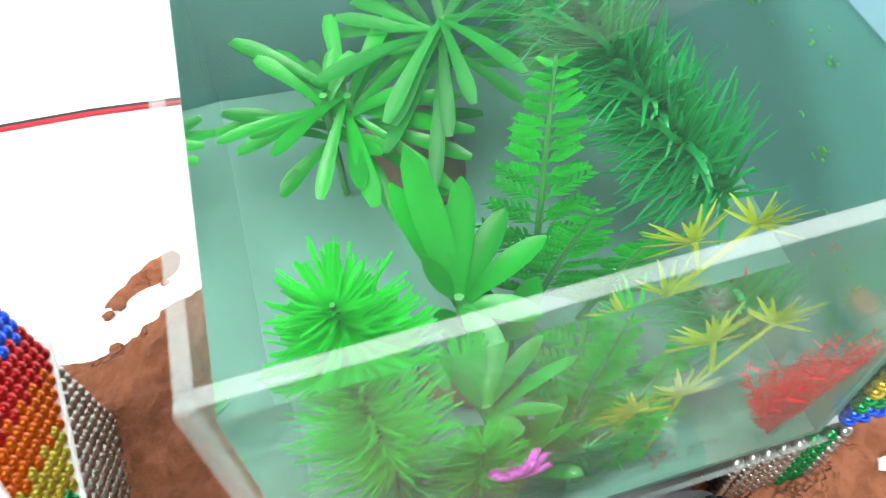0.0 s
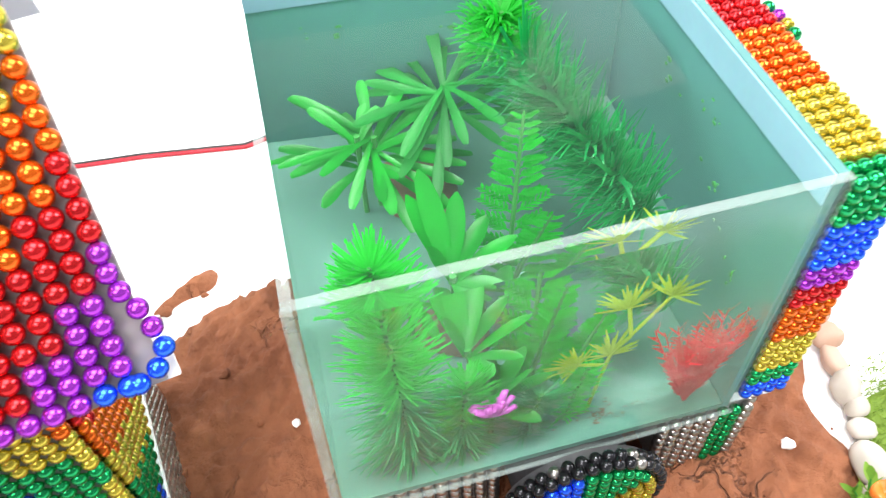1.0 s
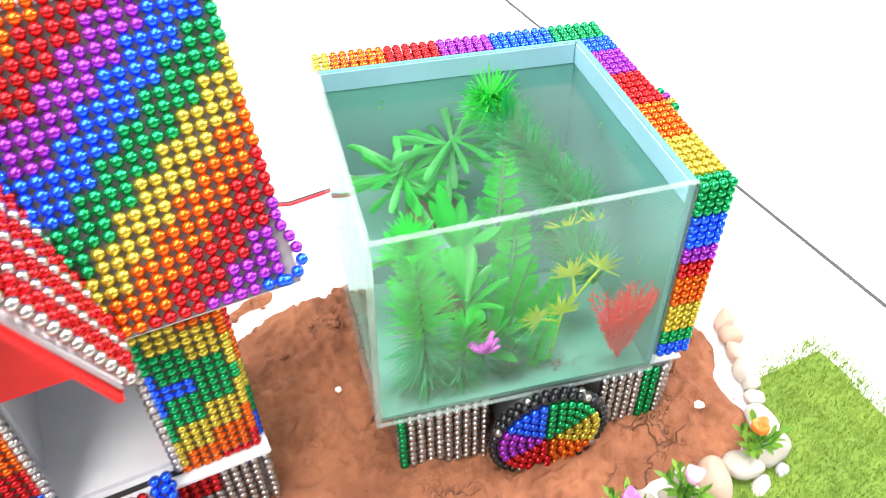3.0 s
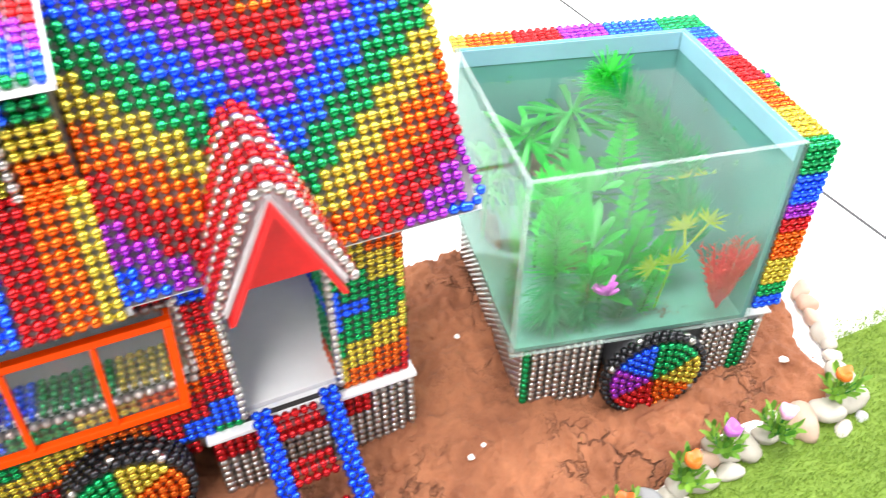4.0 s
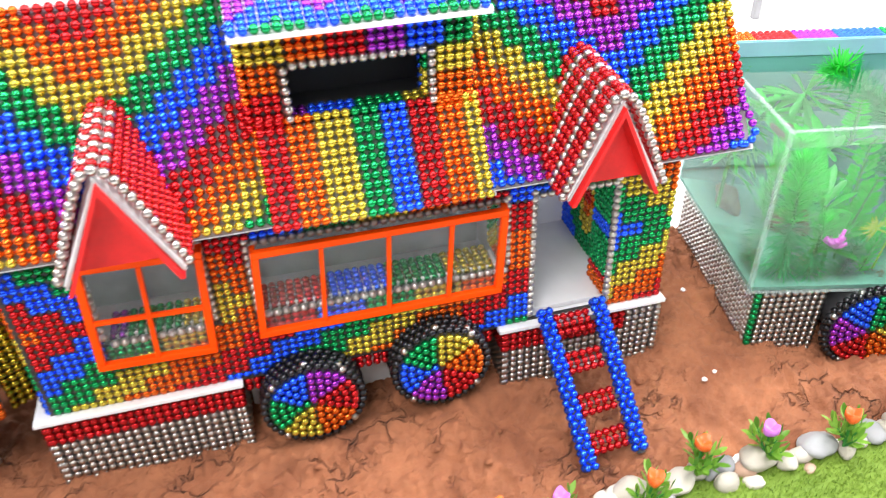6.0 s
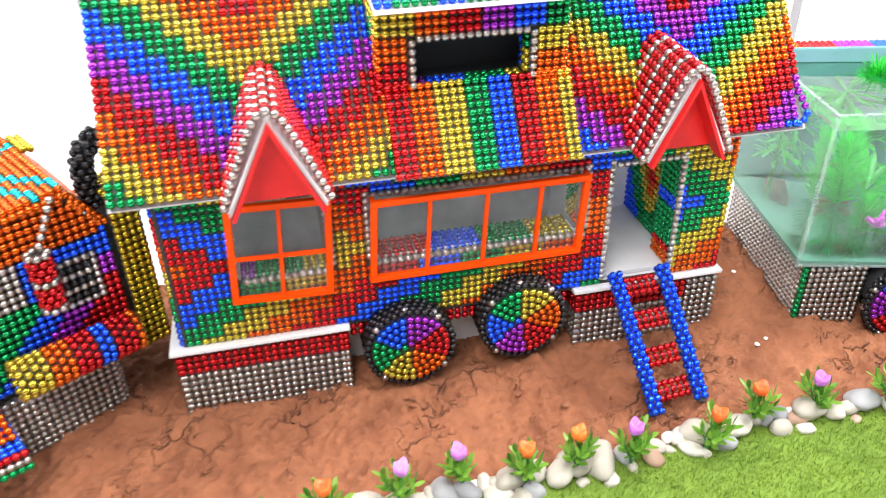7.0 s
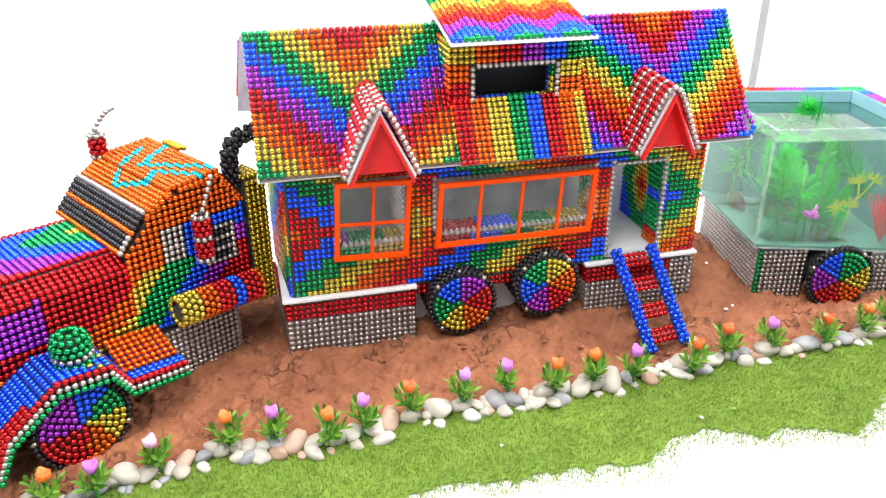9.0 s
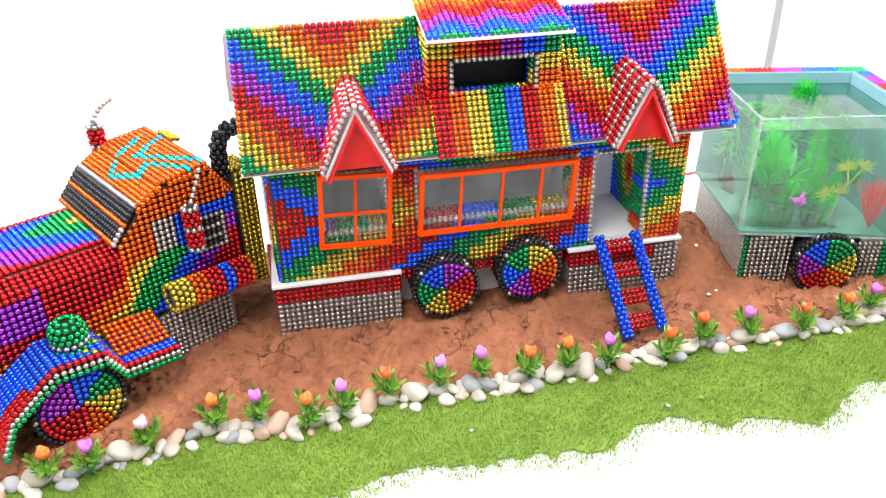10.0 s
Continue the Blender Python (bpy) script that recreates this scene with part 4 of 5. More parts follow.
rear_wall = part("rear_wall", box(0.010, TW + 0.0165, TD + 0.0062, TD + 0.0175, 0.0450, 0.1605), sky_panel, trailer)
spots = grid_spots((0.0025, TD + 0.0062, 0.051 + 23 * 0.00485), (0.005, 0, 0), (0, 0.0046, 0), 33, 4, lambda i, j: "YYOOOOOORRRRRRPPPPPPBBBBBBBGGGGGGGG"[i])
balls(rear_wall, spots, near=lambda p: True, n=4)
rear_wall.matrix_basis = pose(0, TD + 0.003, 0, 0, 0, -2.9) @ pose(0, -TD, 0)
for x, y, k in ((0.1690, 0.080, "G"), (0.1698, 0.075, "P"), (0.1700, 0.070, "Y"), (0.1695, 0.065, "G")):
    balls(side_wall, [(Vector((x, y, 0.1605)), k)], name="loose_ball", n=6)

tank = thing("fish_tank", "clear acrylic fish tank full of teal water", "fish tank", TANK @ pose(0, 0, TZ0))
H = TZ1 - TZ0
T = 0.003
for nm, b, mt in (("tank_floor", (0.0032, TW - 0.0032, 0.0032, TD - 0.0032, 0.0, 0.003), tank_floor_mat),
                  ("front_pane", (0, TW, 0, T, 0, H), acrylic), ("left_pane", (0, T, T + 0.0002, TD, 0, H), acrylic_side),
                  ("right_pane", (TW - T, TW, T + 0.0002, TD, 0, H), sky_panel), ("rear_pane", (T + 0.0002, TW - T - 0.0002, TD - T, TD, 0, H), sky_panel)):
    ob = part(nm, box(*b, bevel=0.0), mt, tank)
    if mt in (acrylic, acrylic_side):
        ob.visible_shadow = False
# polished rims of the sheets show milky
part("front_rim", box(0.0, TW, 0.0, T, H, H + 0.0007, bevel=0.0002), acrylic_edge, tank)
part("left_rim", box(0.0, T, T, TD, H, H + 0.0007, bevel=0.0002), acrylic_edge, tank)
part("corner_seam", box(-0.0004, 0.0026, -0.0005, 0.0020, 0.0, H, bevel=0.0004), acrylic_edge, tank)
part("bottom_seam", box(0.0015, TW, -0.0004, 0.0012, 0.0, 0.0016, bevel=0.0004), acrylic_seam, tank)
WATER = H - 0.012
water = part("water", box(T + 0.0002, TW - T + 0.0022, T + 0.0002, TD - T + 0.0022, 0.0015, WATER, bevel=0), water_mat, tank, "still teal water")
water.visible_shadow = False


# strips added over the panes, painted as the tank's inner reflection
part("blue_strip", box(T + 0.0003, TW - T - 0.0012, TD - T - 0.0009, TD - T - 0.0002, WATER + 0.0006, H - 0.0002, bevel=0), sky_strip, tank, "added pale blue strip imitating the inner reflection above the water line")
part("blue_strip", box(TW - T - 0.0009, TW - T - 0.0002, T + 0.0003, TD - T - 0.0012, WATER + 0.0006, H - 0.0002, bevel=0), sky_strip, tank, "added pale blue strip imitating the inner reflection above the water line")


def racked(p):
    """The hand-glued tank is out of square: its foot slopes and its rear edge runs askew."""
    a, low, far = p.x / TW, 1.0 - p.z / H, p.y / TD
    return Vector((p.x - 0.0045 * (1 - a) * low, p.y - 0.0055 * (1 - a) * low * (1 - far) + (0.003 - 0.0078 * a) * far, p.z + (0.0075 - 0.0130 * a) * low))


for ob in tank.children:
    for vtx in ob.data.vertices:
        vtx.co = racked(vtx.co)


def sediment():
    """Dark crumbs lying in loose lines on the tank floor."""
    rnd = random.Random(4)
    v, q = TEMPLATE[3]
    verts, quads = [], []
    lines = [((0.070, 0.016), (0.118, 0.021)), ((0.092, 0.010), (0.100, 0.030)), ((0.104, 0.012), (0.088, 0.026)), ((0.02, 0.010), (0.06, 0.012)), ((0.01, 0.06), (0.06, 0.066))]
    for n in range(150):
        (ax, ay), (bx, by) = rnd.choice(lines)
        f, r = rnd.random(), rnd.uniform(0.0002, 0.0006)
        c = np.array([ax + (bx - ax) * f + rnd.gauss(0, 0.0012), ay + (by - ay) * f + rnd.gauss(0, 0.0010), 0.0034])
        verts.append(v * np.array([r * rnd.uniform(1, 2.2), r, r * 0.4]) + c)
        quads.append(q + n * len(v))
    ob = new("tank_sediment", quads_mesh("tank_sediment", np.concatenate(verts), np.concatenate(quads), [rock_brown], np.zeros(150 * len(q))))
    ob.matrix_basis = TANK @ pose(0, 0, TZ0)
    tagged(ob, "dark crumbs of sediment on the tank floor", "sediment", kind="stuff")


sediment()


def algae():
    """Small dark patches on the inside of the rear and right walls: algae, and suction-cup shadows put into colour."""
    rnd = random.Random(8)
    v, q = TEMPLATE[3]
    verts, quads, n = [], [], 0
    for cx, cy, cz, count, wide in ((0.1428, 0.060, 0.082, 7, 0.004), (0.1428, 0.085, 0.072, 5, 0.005), (0.1428, 0.045, 0.050, 8, 0.006), (0.030, 0.1355, 0.085, 6, 0.008), (0.075, 0.1345, 0.078, 4, 0.008)):
        for _ in range(count):
            r = rnd.uniform(0.0005, 0.0018)
            on_side = cx > 0.14
            size = np.array([0.0003 if on_side else r, r if on_side else 0.0003, r * rnd.uniform(0.5, 1.1)])
            c = np.array([cx if on_side else cx + rnd.gauss(0, wide), cy + rnd.gauss(0, wide) if on_side else cy, cz + rnd.gauss(0, wide)])
            verts.append(v * size + c)
            quads.append(q + n * len(v))
            n += 1
    ob = new("algae_patches", quads_mesh("algae_patches", np.concatenate(verts), np.concatenate(quads), [stem_green], np.zeros(n * len(q))))
    ob.matrix_basis = TANK @ pose(0, 0, TZ0)
    tagged(ob, "dark green spots on the tank's inner walls, algae and suction-cup shadows as patches", "algae", kind="stuff")


algae()

# ---- plants in the tank ----
def at(x, y, z=0.0032):
    return TANK @ pose(x, y, TZ0 + z)


def leaf_quads(verts, quads, base, way, side, length, width, droop=0.0, cross=4, shape=None):
    """A curved leaf of a few cross rows, two quads wide, appended to the lists."""
    n0 = len(verts)
    up = way.cross(side).normalized()
    for k in range(cross + 1):
        f = k / cross
        w = (shape(f) if shape else math.sin(math.pi * min(0.97, 0.12 + 0.86 * f)) ** 0.7) * width / 2
        c = base + way * length * f + Vector((0, 0, -1)) * droop * length * f * f
        verts += [tuple(c - side * w), tuple(c - up * w * 0.35), tuple(c + side * w)]
    for k in range(cross):
        a = n0 + 3 * k
        quads += [(a, a + 1, a + 4, a + 3), (a + 1, a + 2, a + 5, a + 4)]


def leafy(name, parent, verts, quads, mat, label=""):
    q = np.array(quads)
    ob = new(name, quads_mesh(name, np.array(verts), q, [mat], np.zeros(len(q))))
    ob.parent = parent
    return tagged(ob, label)


def broadleaf(m, seed, n, length, width, rise, stem, mat=None):
    rnd = random.Random(seed)
    ob = thing("aquarium_plant", "bright green broad-leaved plastic plant under water", "aquarium plant", m, "tank plants")
    part("stem", tube([(0, 0, 0), (0.001, 0, stem)], 0.0011, 6), stem_green, ob)
    for i in range(n):
        a = 6.283 * i / n + rnd.uniform(-0.25, 0.25)
        el = rnd.uniform(*rise)
        way = Vector((math.cos(a) * math.cos(el), math.sin(a) * math.cos(el), math.sin(el)))
        side = Vector((-math.sin(a), math.cos(a), 0))
        v, q = [], []
        ln = length * rnd.uniform(0.75, 1.1)
        leaf_quads(v, q, Vector((0, 0, stem * rnd.uniform(0.6, 1.0))), way, side, ln, width * rnd.uniform(0.8, 1.1), 0.25, 8, lambda f: (0.3 + 0.7 * f ** 1.1) * (1.0 if f < 0.8 else 0.85 if f < 0.95 else 0.4))
        leafy("leaf", ob, v, q, mat or aqua_green)
    return ob


def plume(m, seed, points, whorl, length, width, mat, label, droop=0.2, lift=0.5):
    """A stem with whorls of thin needles along it."""
    rnd = random.Random(seed)
    ob = thing("aquarium_plant", label, "aquarium plant", m, "tank plants")
    pts = [Vector(p) for p in points]
    part("stem", tube(pts, 0.0009, 6), stem_green, ob)
    v, q = [], []
    total = sum((b - a).length for a, b in zip(pts, pts[1:]))
    for a, b in zip(pts, pts[1:]):
        cnt = max(1, int((b - a).length / 0.0019))
        d = (b - a).normalized()
        u = d.orthogonal().normalized()
        w = d.cross(u)
        for k in range(cnt):
            p = a.lerp(b, k / cnt)
            for _ in range(whorl):
                t = rnd.uniform(0, 6.283)
                out = u * math.cos(t) + w * math.sin(t)
                way = (out + d * rnd.uniform(lift * 0.4, lift * 1.6)).normalized()
                leaf_quads(v, q, p, way, way.cross(d).normalized(), length * rnd.uniform(0.6, 1.1), width, droop * rnd.uniform(-0.5, 1.5), 5, lambda f: 1.0 - 0.75 * f)
    leafy("needles", ob, v, q, mat)
    return ob


def fan(m, seed, height, spread_, mat, label, n=26, tips=7):
    rnd = random.Random(seed)
    ob = thing("aquarium_plant", label, "aquarium plant", m, "tank plants")
    v, q = [], []
    for i in range(n):
        a = (i / (n - 1) - 0.5) * spread_
        ln = height * rnd.uniform(0.65, 1.05) * math.cos(a * 0.7)
        way = Vector((math.sin(a), rnd.uniform(-0.25, 0.25), math.cos(a))).normalized()
        leaf_quads(v, q, Vector((0, 0, 0)), way, Vector((math.cos(a), 0, -math.sin(a))), ln, 0.0013, 0.0, 5, lambda f: 1.0 - 0.75 * f)
        for k in range(tips):
            f = 0.15 + 0.85 * k / tips
            p = way * ln * f
            w2 = (way + Vector((rnd.choice((-1, 1)) * 0.8, rnd.uniform(-0.9, 0.9), 0))).normalized()
            leaf_quads(v, q, p, w2, w2.orthogonal().normalized(), ln * 0.11, 0.0011, 0.0, 2, lambda f: 1.0 - 0.8 * f)
    leafy("fronds", ob, v, q, mat)
    return ob


def hornwort(m, seed, height, reach, lean=(0.0, 0.0)):
    """An upright stem with curved fronds: dark and hanging low down, bright and rising towards the tip."""
    rnd = random.Random(seed)
    ob = thing("aquarium_plant", "bushy green plastic plant with curved feathery fronds", "aquarium plant", m, "tank plants")
    spine = [Vector((lean[0] * f * f, lean[1] * f * f, height * f)) for f in (0.0, 0.25, 0.5, 0.75, 1.0)]
    part("stem", tube(spine, [0.0019, 0.0014, 0.0011, 0.0009, 0.0006], 7), stem_green, ob)
    # lower fronds darker: plastic's own tone, plus shade and water depth put into colour
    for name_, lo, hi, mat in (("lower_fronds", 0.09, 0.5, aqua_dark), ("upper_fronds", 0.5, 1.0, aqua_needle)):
        v, q = [], []
        rows_ = int((hi - lo) * height / 0.0023)
        for k in range(rows_):
            f = lo + (hi - lo) * k / rows_
            base = Vector((lean[0] * f * f, lean[1] * f * f, height * f))
            n = 22 if f > 0.5 else 16
            for i in range(n):
                t = 6.283 * (i + 0.5 * (k % 2)) / n + rnd.uniform(-0.2, 0.2)
                el = 0.15 + 0.9 * f ** 3 + rnd.uniform(-0.25, 0.25)
                way = Vector((math.cos(t) * math.cos(el), math.sin(t) * math.cos(el), math.sin(el)))
                ln = reach * rnd.uniform(0.72, 1.08) * (1.0 - 0.25 * f ** 4)
                bend_ = rnd.uniform(0.15, 0.5) * (1.0 if f < 0.45 else -0.2)
                leaf_quads(v, q, base, way, Vector((-math.sin(t), math.cos(t), rnd.uniform(-0.4, 0.4))).normalized(), ln, 0.0012, bend_, 5, lambda f: 1.0 - 0.5 * f)
        leafy(name_, ob, v, q, mat)
    return ob


def frond(m, seed, length, half, tip):
    """A flat fern frond: a midrib with pairs of pinnae, each set with small pointed leaflets."""
    rnd = random.Random(seed)
    ob = thing("aquarium_plant", "bright green plastic fern frond with pointed leaflets", "aquarium plant", m, "tank plants")
    end = Vector(tip).normalized() * length
    mid = [Vector((0, 0, 0)).lerp(end, f) + Vector((0, 0, 0.05 * length * math.sin(f * 3.14))) for f in (0, 0.2, 0.4, 0.6, 0.8, 1.0)]
    part("stem", tube(mid, [0.0011, 0.001, 0.0009, 0.0008, 0.0006, 0.0004], 6), stem_green, ob)
    d = end.normalized()
    flat = d.cross(Vector((0.25, 1, 0.1))).normalized()
    for k in range(17):
        f = 0.16 + 0.84 * k / 17
        base = Vector((0, 0, 0)).lerp(end, f) + Vector((0, 0, 0.05 * length * math.sin(f * 3.14)))
        for sgn in (-1, 1):
            v, q = [], []
            ln = half * (1.05 - 0.8 * f) * rnd.uniform(0.85, 1.1)
            way = (flat * sgn + d * 0.7 + Vector((0, rnd.uniform(-0.25, 0.25), rnd.uniform(-0.2, 0.2)))).normalized()
            side = way.cross(flat.cross(d)).normalized()
            leaf_quads(v, q, base, way, side, ln, 0.0012, 0.08, 3, lambda f: 1.0 - 0.6 * f)
            for n in range(6):
                for sg in (-1, 1):
                    w2 = (way * 0.85 + side * sg * 0.8).normalized()
                    leaf_quads(v, q, base + way * ln * (0.2 + 0.14 * n), w2, way.cross(w2).cross(w2).normalized(), ln * 0.34 * (1 - 0.08 * n), 0.0014, 0.0, 2, lambda f: (0.6, 1.0, 0.15)[round(f * 2)])
            leafy("pinna", ob, v, q, aqua_needle)
    return ob


def blade_plant(m, seed, leaves, stem):
    """Long oval blades from one crown; leaves are (turn, rise, length, width)."""
    ob = thing("aquarium_plant", "bright green plastic plant with long oval blades", "aquarium plant", m, "tank plants")
    part("stem", tube([(0, 0, 0), (0.0008, 0, stem * 0.5), (0, 0, stem)], 0.0013, 6), stem_green, ob)
    rnd = random.Random(seed)
    for turn, rise, ln, wd in leaves:
        a, el = radians(turn), radians(rise)
        way = Vector((math.cos(a) * math.cos(el), math.sin(a) * math.cos(el), math.sin(el)))
        v, q = [], []
        leaf_quads(v, q, Vector((0, 0, stem - rnd.uniform(0.0, 0.006))), way, Vector((-math.sin(a), math.cos(a), 0)), ln, wd, 0.3 * math.cos(el), 10, lambda f: 0.28 + 0.72 * math.sin(math.pi * min(0.97, 0.03 + f ** 1.25 * 0.93)) if f < 0.93 else 0.42 * (1.0 - (f - 0.93) / 0.1))
        leafy("leaf", ob, v, q, aqua_leaf)
    return ob


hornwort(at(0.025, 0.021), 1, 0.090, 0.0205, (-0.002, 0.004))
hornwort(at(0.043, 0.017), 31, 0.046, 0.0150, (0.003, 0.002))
blade_plant(at(0.049, 0.036), 2, [(100, 66, 0.056, 0.0078), (112, 58, 0.044, 0.0066), (70, 55, 0.036, 0.0068), (40, 45, 0.028, 0.0065), (15, 38, 0.030, 0.0062), (-25, 15, 0.020, 0.0068), (-70, 10, 0.017, 0.0068), (150, 70, 0.022, 0.006)], 0.050)
blade_plant(at(0.054, 0.026), 12, [(0, 35, 0.030, 0.008), (40, 55, 0.034, 0.008), (80, 65, 0.030, 0.0075), (130, 50, 0.026, 0.0075), (175, 25, 0.026, 0.008), (215, 10, 0.022, 0.0085), (260, 30, 0.020, 0.008), (310, 15, 0.026, 0.0085), (340, 60, 0.032, 0.0075)], 0.024)
broadleaf(at(0.036, 0.098), 3, 27, 0.036, 0.0060, (-0.1, 0.6), 0.056, aqua_leaf)
broadleaf(at(0.030, 0.096), 33, 11, 0.028, 0.0056, (0.2, 0.9), 0.062, aqua_leaf)
broadleaf(at(0.066, 0.110), 4, 28, 0.038, 0.0060, (0.0, 0.5), 0.066)
frond(at(0.072, 0.050), 5, 0.100, 0.019, (0.010, 0.018, 0.098))
frond(at(0.082, 0.040), 25, 0.056, 0.015, (0.014, -0.004, 0.052))
frond(at(0.070, 0.046), 15, 0.070, 0.016, (0.012, -0.006, 0.066))
plume(at(0.121, 0.048), 6, [(0, 0, 0.036), (-0.010, 0.012, 0.056), (-0.021, 0.030, 0.076), (-0.030, 0.050, 0.096)], 22, 0.025, 0.0027, aqua_plume, "long dark green plume leaning up to the rear of the tank", 0.55, 0.8)
plume(at(0.089, 0.108, 0.084), 16, [(0, 0, 0), (-0.001, 0.002, 0.014), (-0.001, 0.003, 0.027)], 24, 0.021, 0.0024, aqua_needle, "bright green needle tuft breaking the water", 0.45, 0.9)
plume(at(0.066, 0.018), 7, [(0, 0, 0), (0.003, 0, 0.014), (0.006, 0.001, 0.026)], 26, 0.015, 0.0012, aqua_dark, "low dark green fern on the tank floor")
plume(at(0.082, 0.024), 17, [(0, 0, 0), (0.003, 0, 0.014), (0.008, 0.001, 0.030)], 14, 0.012, 0.0015, aqua_needle, "yellow-green leafy plastic sprig")


def branch_fan(m, twigs):
    """A stalk with little fans of narrow fingers at the twig ends."""
    ob = thing("aquarium_plant", "yellow-green branching plastic plant with fan-shaped tips", "aquarium plant", m, "tank plants")
    v, q = [], []
    for n_, (a, b) in enumerate(twigs):
        a, b = Vector(a), Vector(b)
        part("stem", tube([a, b], 0.0008, 6), aqua_yellow, ob)
        d, rnd_ = (b - a).normalized(), random.Random(n_)
        s_ = d.cross(Vector((0, 1, 0))).normalized()
        for k in range(24):
            t = (k / 23 - 0.5) * 3.0
            way = (d * math.cos(t) + s_ * math.sin(t) + Vector((0, rnd_.uniform(-0.5, 0.5), 0))).normalized()
            leaf_quads(v, q, b, way, way.cross(Vector((0, 1, 0))).normalized(), rnd_.uniform(0.007, 0.0135), 0.0013, 0.0, 3, lambda f: (0.5, 1.0, 0.8, 0.3)[round(f * 3)])
    leafy("fronds", ob, v, q, aqua_yellow)
    return ob


branch_fan(at(0.092, 0.028, 0.0), [((0, 0, 0), (0.006, 0, 0.036)), ((0.006, 0, 0.036), (0.024, 0.001, 0.062)), ((0.012, 0, 0.046), (0.010, 0.002, 0.060)), ((0.005, 0, 0.03), (-0.006, -0.002, 0.036))])
fan(at(0.128, 0.010), 9, 0.054, 0.75, aqua_red, "bright red plastic coral fan", 60, 18)

blossom = thing("tank_blossom", "magenta plastic coral sprig among the low leaves", "aquarium plant", at(0.054, 0.011, 0.031), "tank plants")
for i in range(13):
    a, el = 2.4 * i, 0.1 + 1.2 * ((i * 0.37) % 1.0)
    way = Vector((math.cos(a) * math.cos(el), math.sin(a) * math.cos(el) * 0.6, math.sin(el)))
    ln = 0.0075 + 0.0055 * ((i * 0.61) % 1.0)
    knob = [Vector((0, 0, 0)), way * ln * 0.55, way * ln + Vector((0, 0, 0.0015))]
    part("coral_finger", tube(knob, [0.0012, 0.0016, 0.0013], 7), aqua_magenta, blossom, smooth=True)
    tip = Vector((-way.y, way.x, 0.5)).normalized() * 0.0032
    part("coral_finger", tube([knob[1], knob[1] + tip], [0.0012, 0.0009], 6), aqua_magenta, blossom, smooth=True)

rock = bmesh.new()
bmesh.ops.create_icosphere(rock, subdivisions=3, radius=0.016)
for vtx in rock.verts:
    vtx.co *= 1 + 0.35 * noise.noise(vtx.co * 90)
    vtx.co.z *= 0.75
rk = part("tank_rock", rock, rock_brown, None, smooth=True)
rk.matrix_basis = at(0.053, 0.100, 0.010)
tagged(rk, "dark brown rock on the tank floor", "rock")


# ---- truck ----
TRUCK = pose(-0.0897, -0.0075, 0, 0, 0, 31.0)
truck = thing("truck", "rainbow long-nosed truck built of coloured magnet balls", "toy truck", TRUCK)
WIDE = 0.1215


def prism(profile, y0, y1):
    """A solid from a closed xz outline between y0 and y1."""
    bm = bmesh.new()
    a = [bm.verts.new((x, y0, z)) for x, z in profile]
    b = [bm.verts.new((x, y1, z)) for x, z in profile]
    bm.faces.new(a)
    bm.faces.new(b[::-1])
    for k in range(len(a)):
        bm.faces.new((a[k], a[(k + 1) % len(a)], b[(k + 1) % len(a)], b[k]))
    bmesh.ops.recalc_face_normals(bm, faces=bm.faces)
    return bm


CAB = [(-0.030, 0.045), (-0.0300, 0.1180), (-0.0080, 0.1425), (0.012, 0.1545), (0.0530, 0.1590), (0.0715, 0.1315), (0.0715, 0.045)]
cab = part("cab", prism([(x * 0.985 + 0.0005, z - 0.0022) for x, z in CAB], 0.0026, WIDE - 0.0026), dark_core, truck, "orange-roofed driver's cab")


def cab_top(x):
    return spread(x, [(-0.030, 0.1180), (-0.0080, 0.1425), (0.012, 0.1545), (0.0530, 0.1590), (0.0715, 0.1315)])


def cab_side(i, j):
    x, z = -0.0285 + 0.00495 * i, 0.0475 + 0.0049 * j
    if z > cab_top(x) - 0.001:
        return None
    if 0.0355 <= x <= 0.061 and 0.083 <= z <= 0.1185:
        edge = x < 0.039 or x > 0.0565 or z < 0.087 or z > 0.115
        return "S" if edge or j % 2 == 0 else "K"
    if 0.000 <= x <= 0.0205 and 0.100 <= z <= 0.127:
        return "S"
    if x > 0.0195 and z > 0.098:
        return "O" if z > 0.127 + 0.1 * (x - 0.03) else "P" if x > 0.061 and z < 0.112 else "B"
    if z < 0.100:
        d = (x + 0.028) * 0.9 - (z - 0.1) * 0.75
        return "OYYGGGBBPPRRRR"[max(0, min(13, int(d / 0.0085)))]
    return "O"


balls(cab, grid_spots((-0.0285, 0.0, 0.0475), (0.00495, 0, 0), (0, 0, 0.0049), 21, 24, cab_side), near=lambda p: True, n=4, near_n=4)
NW = 26
ws_a, ws_b = Vector((-0.0325, 0.0025, 0.1185)), Vector((-0.0098, 0.0025, 0.1455))
ws = (ws_b - ws_a) / 8
balls(cab, grid_spots(ws_a, (0, 0.00466, 0), ws, NW, 9, lambda i, j: "S" if i == 0 and j < 4 else "OKKKOKKKS"[j]), name="windscreen_cladding", n=4)
ra, rb, rc_, rd = Vector((-0.0050, 0.0025, 0.1463)), Vector((0.0125, 0.0025, 0.1565)), Vector((0.0540, 0.0025, 0.1612)), Vector((0.0738, 0.0025, 0.1325))


CYAN = [((19.3, 9.9), (12.4, 0.7)), ((12.4, 0.7), (5.7, 4.5)), ((5.7, 4.5), (7.9, 6.8)), ((7.9, 6.8), (0.5, 10.5)), ((16.4, 13.3), (12.5, 6.9)), ((12.5, 6.9), (0.8, 13.9))]


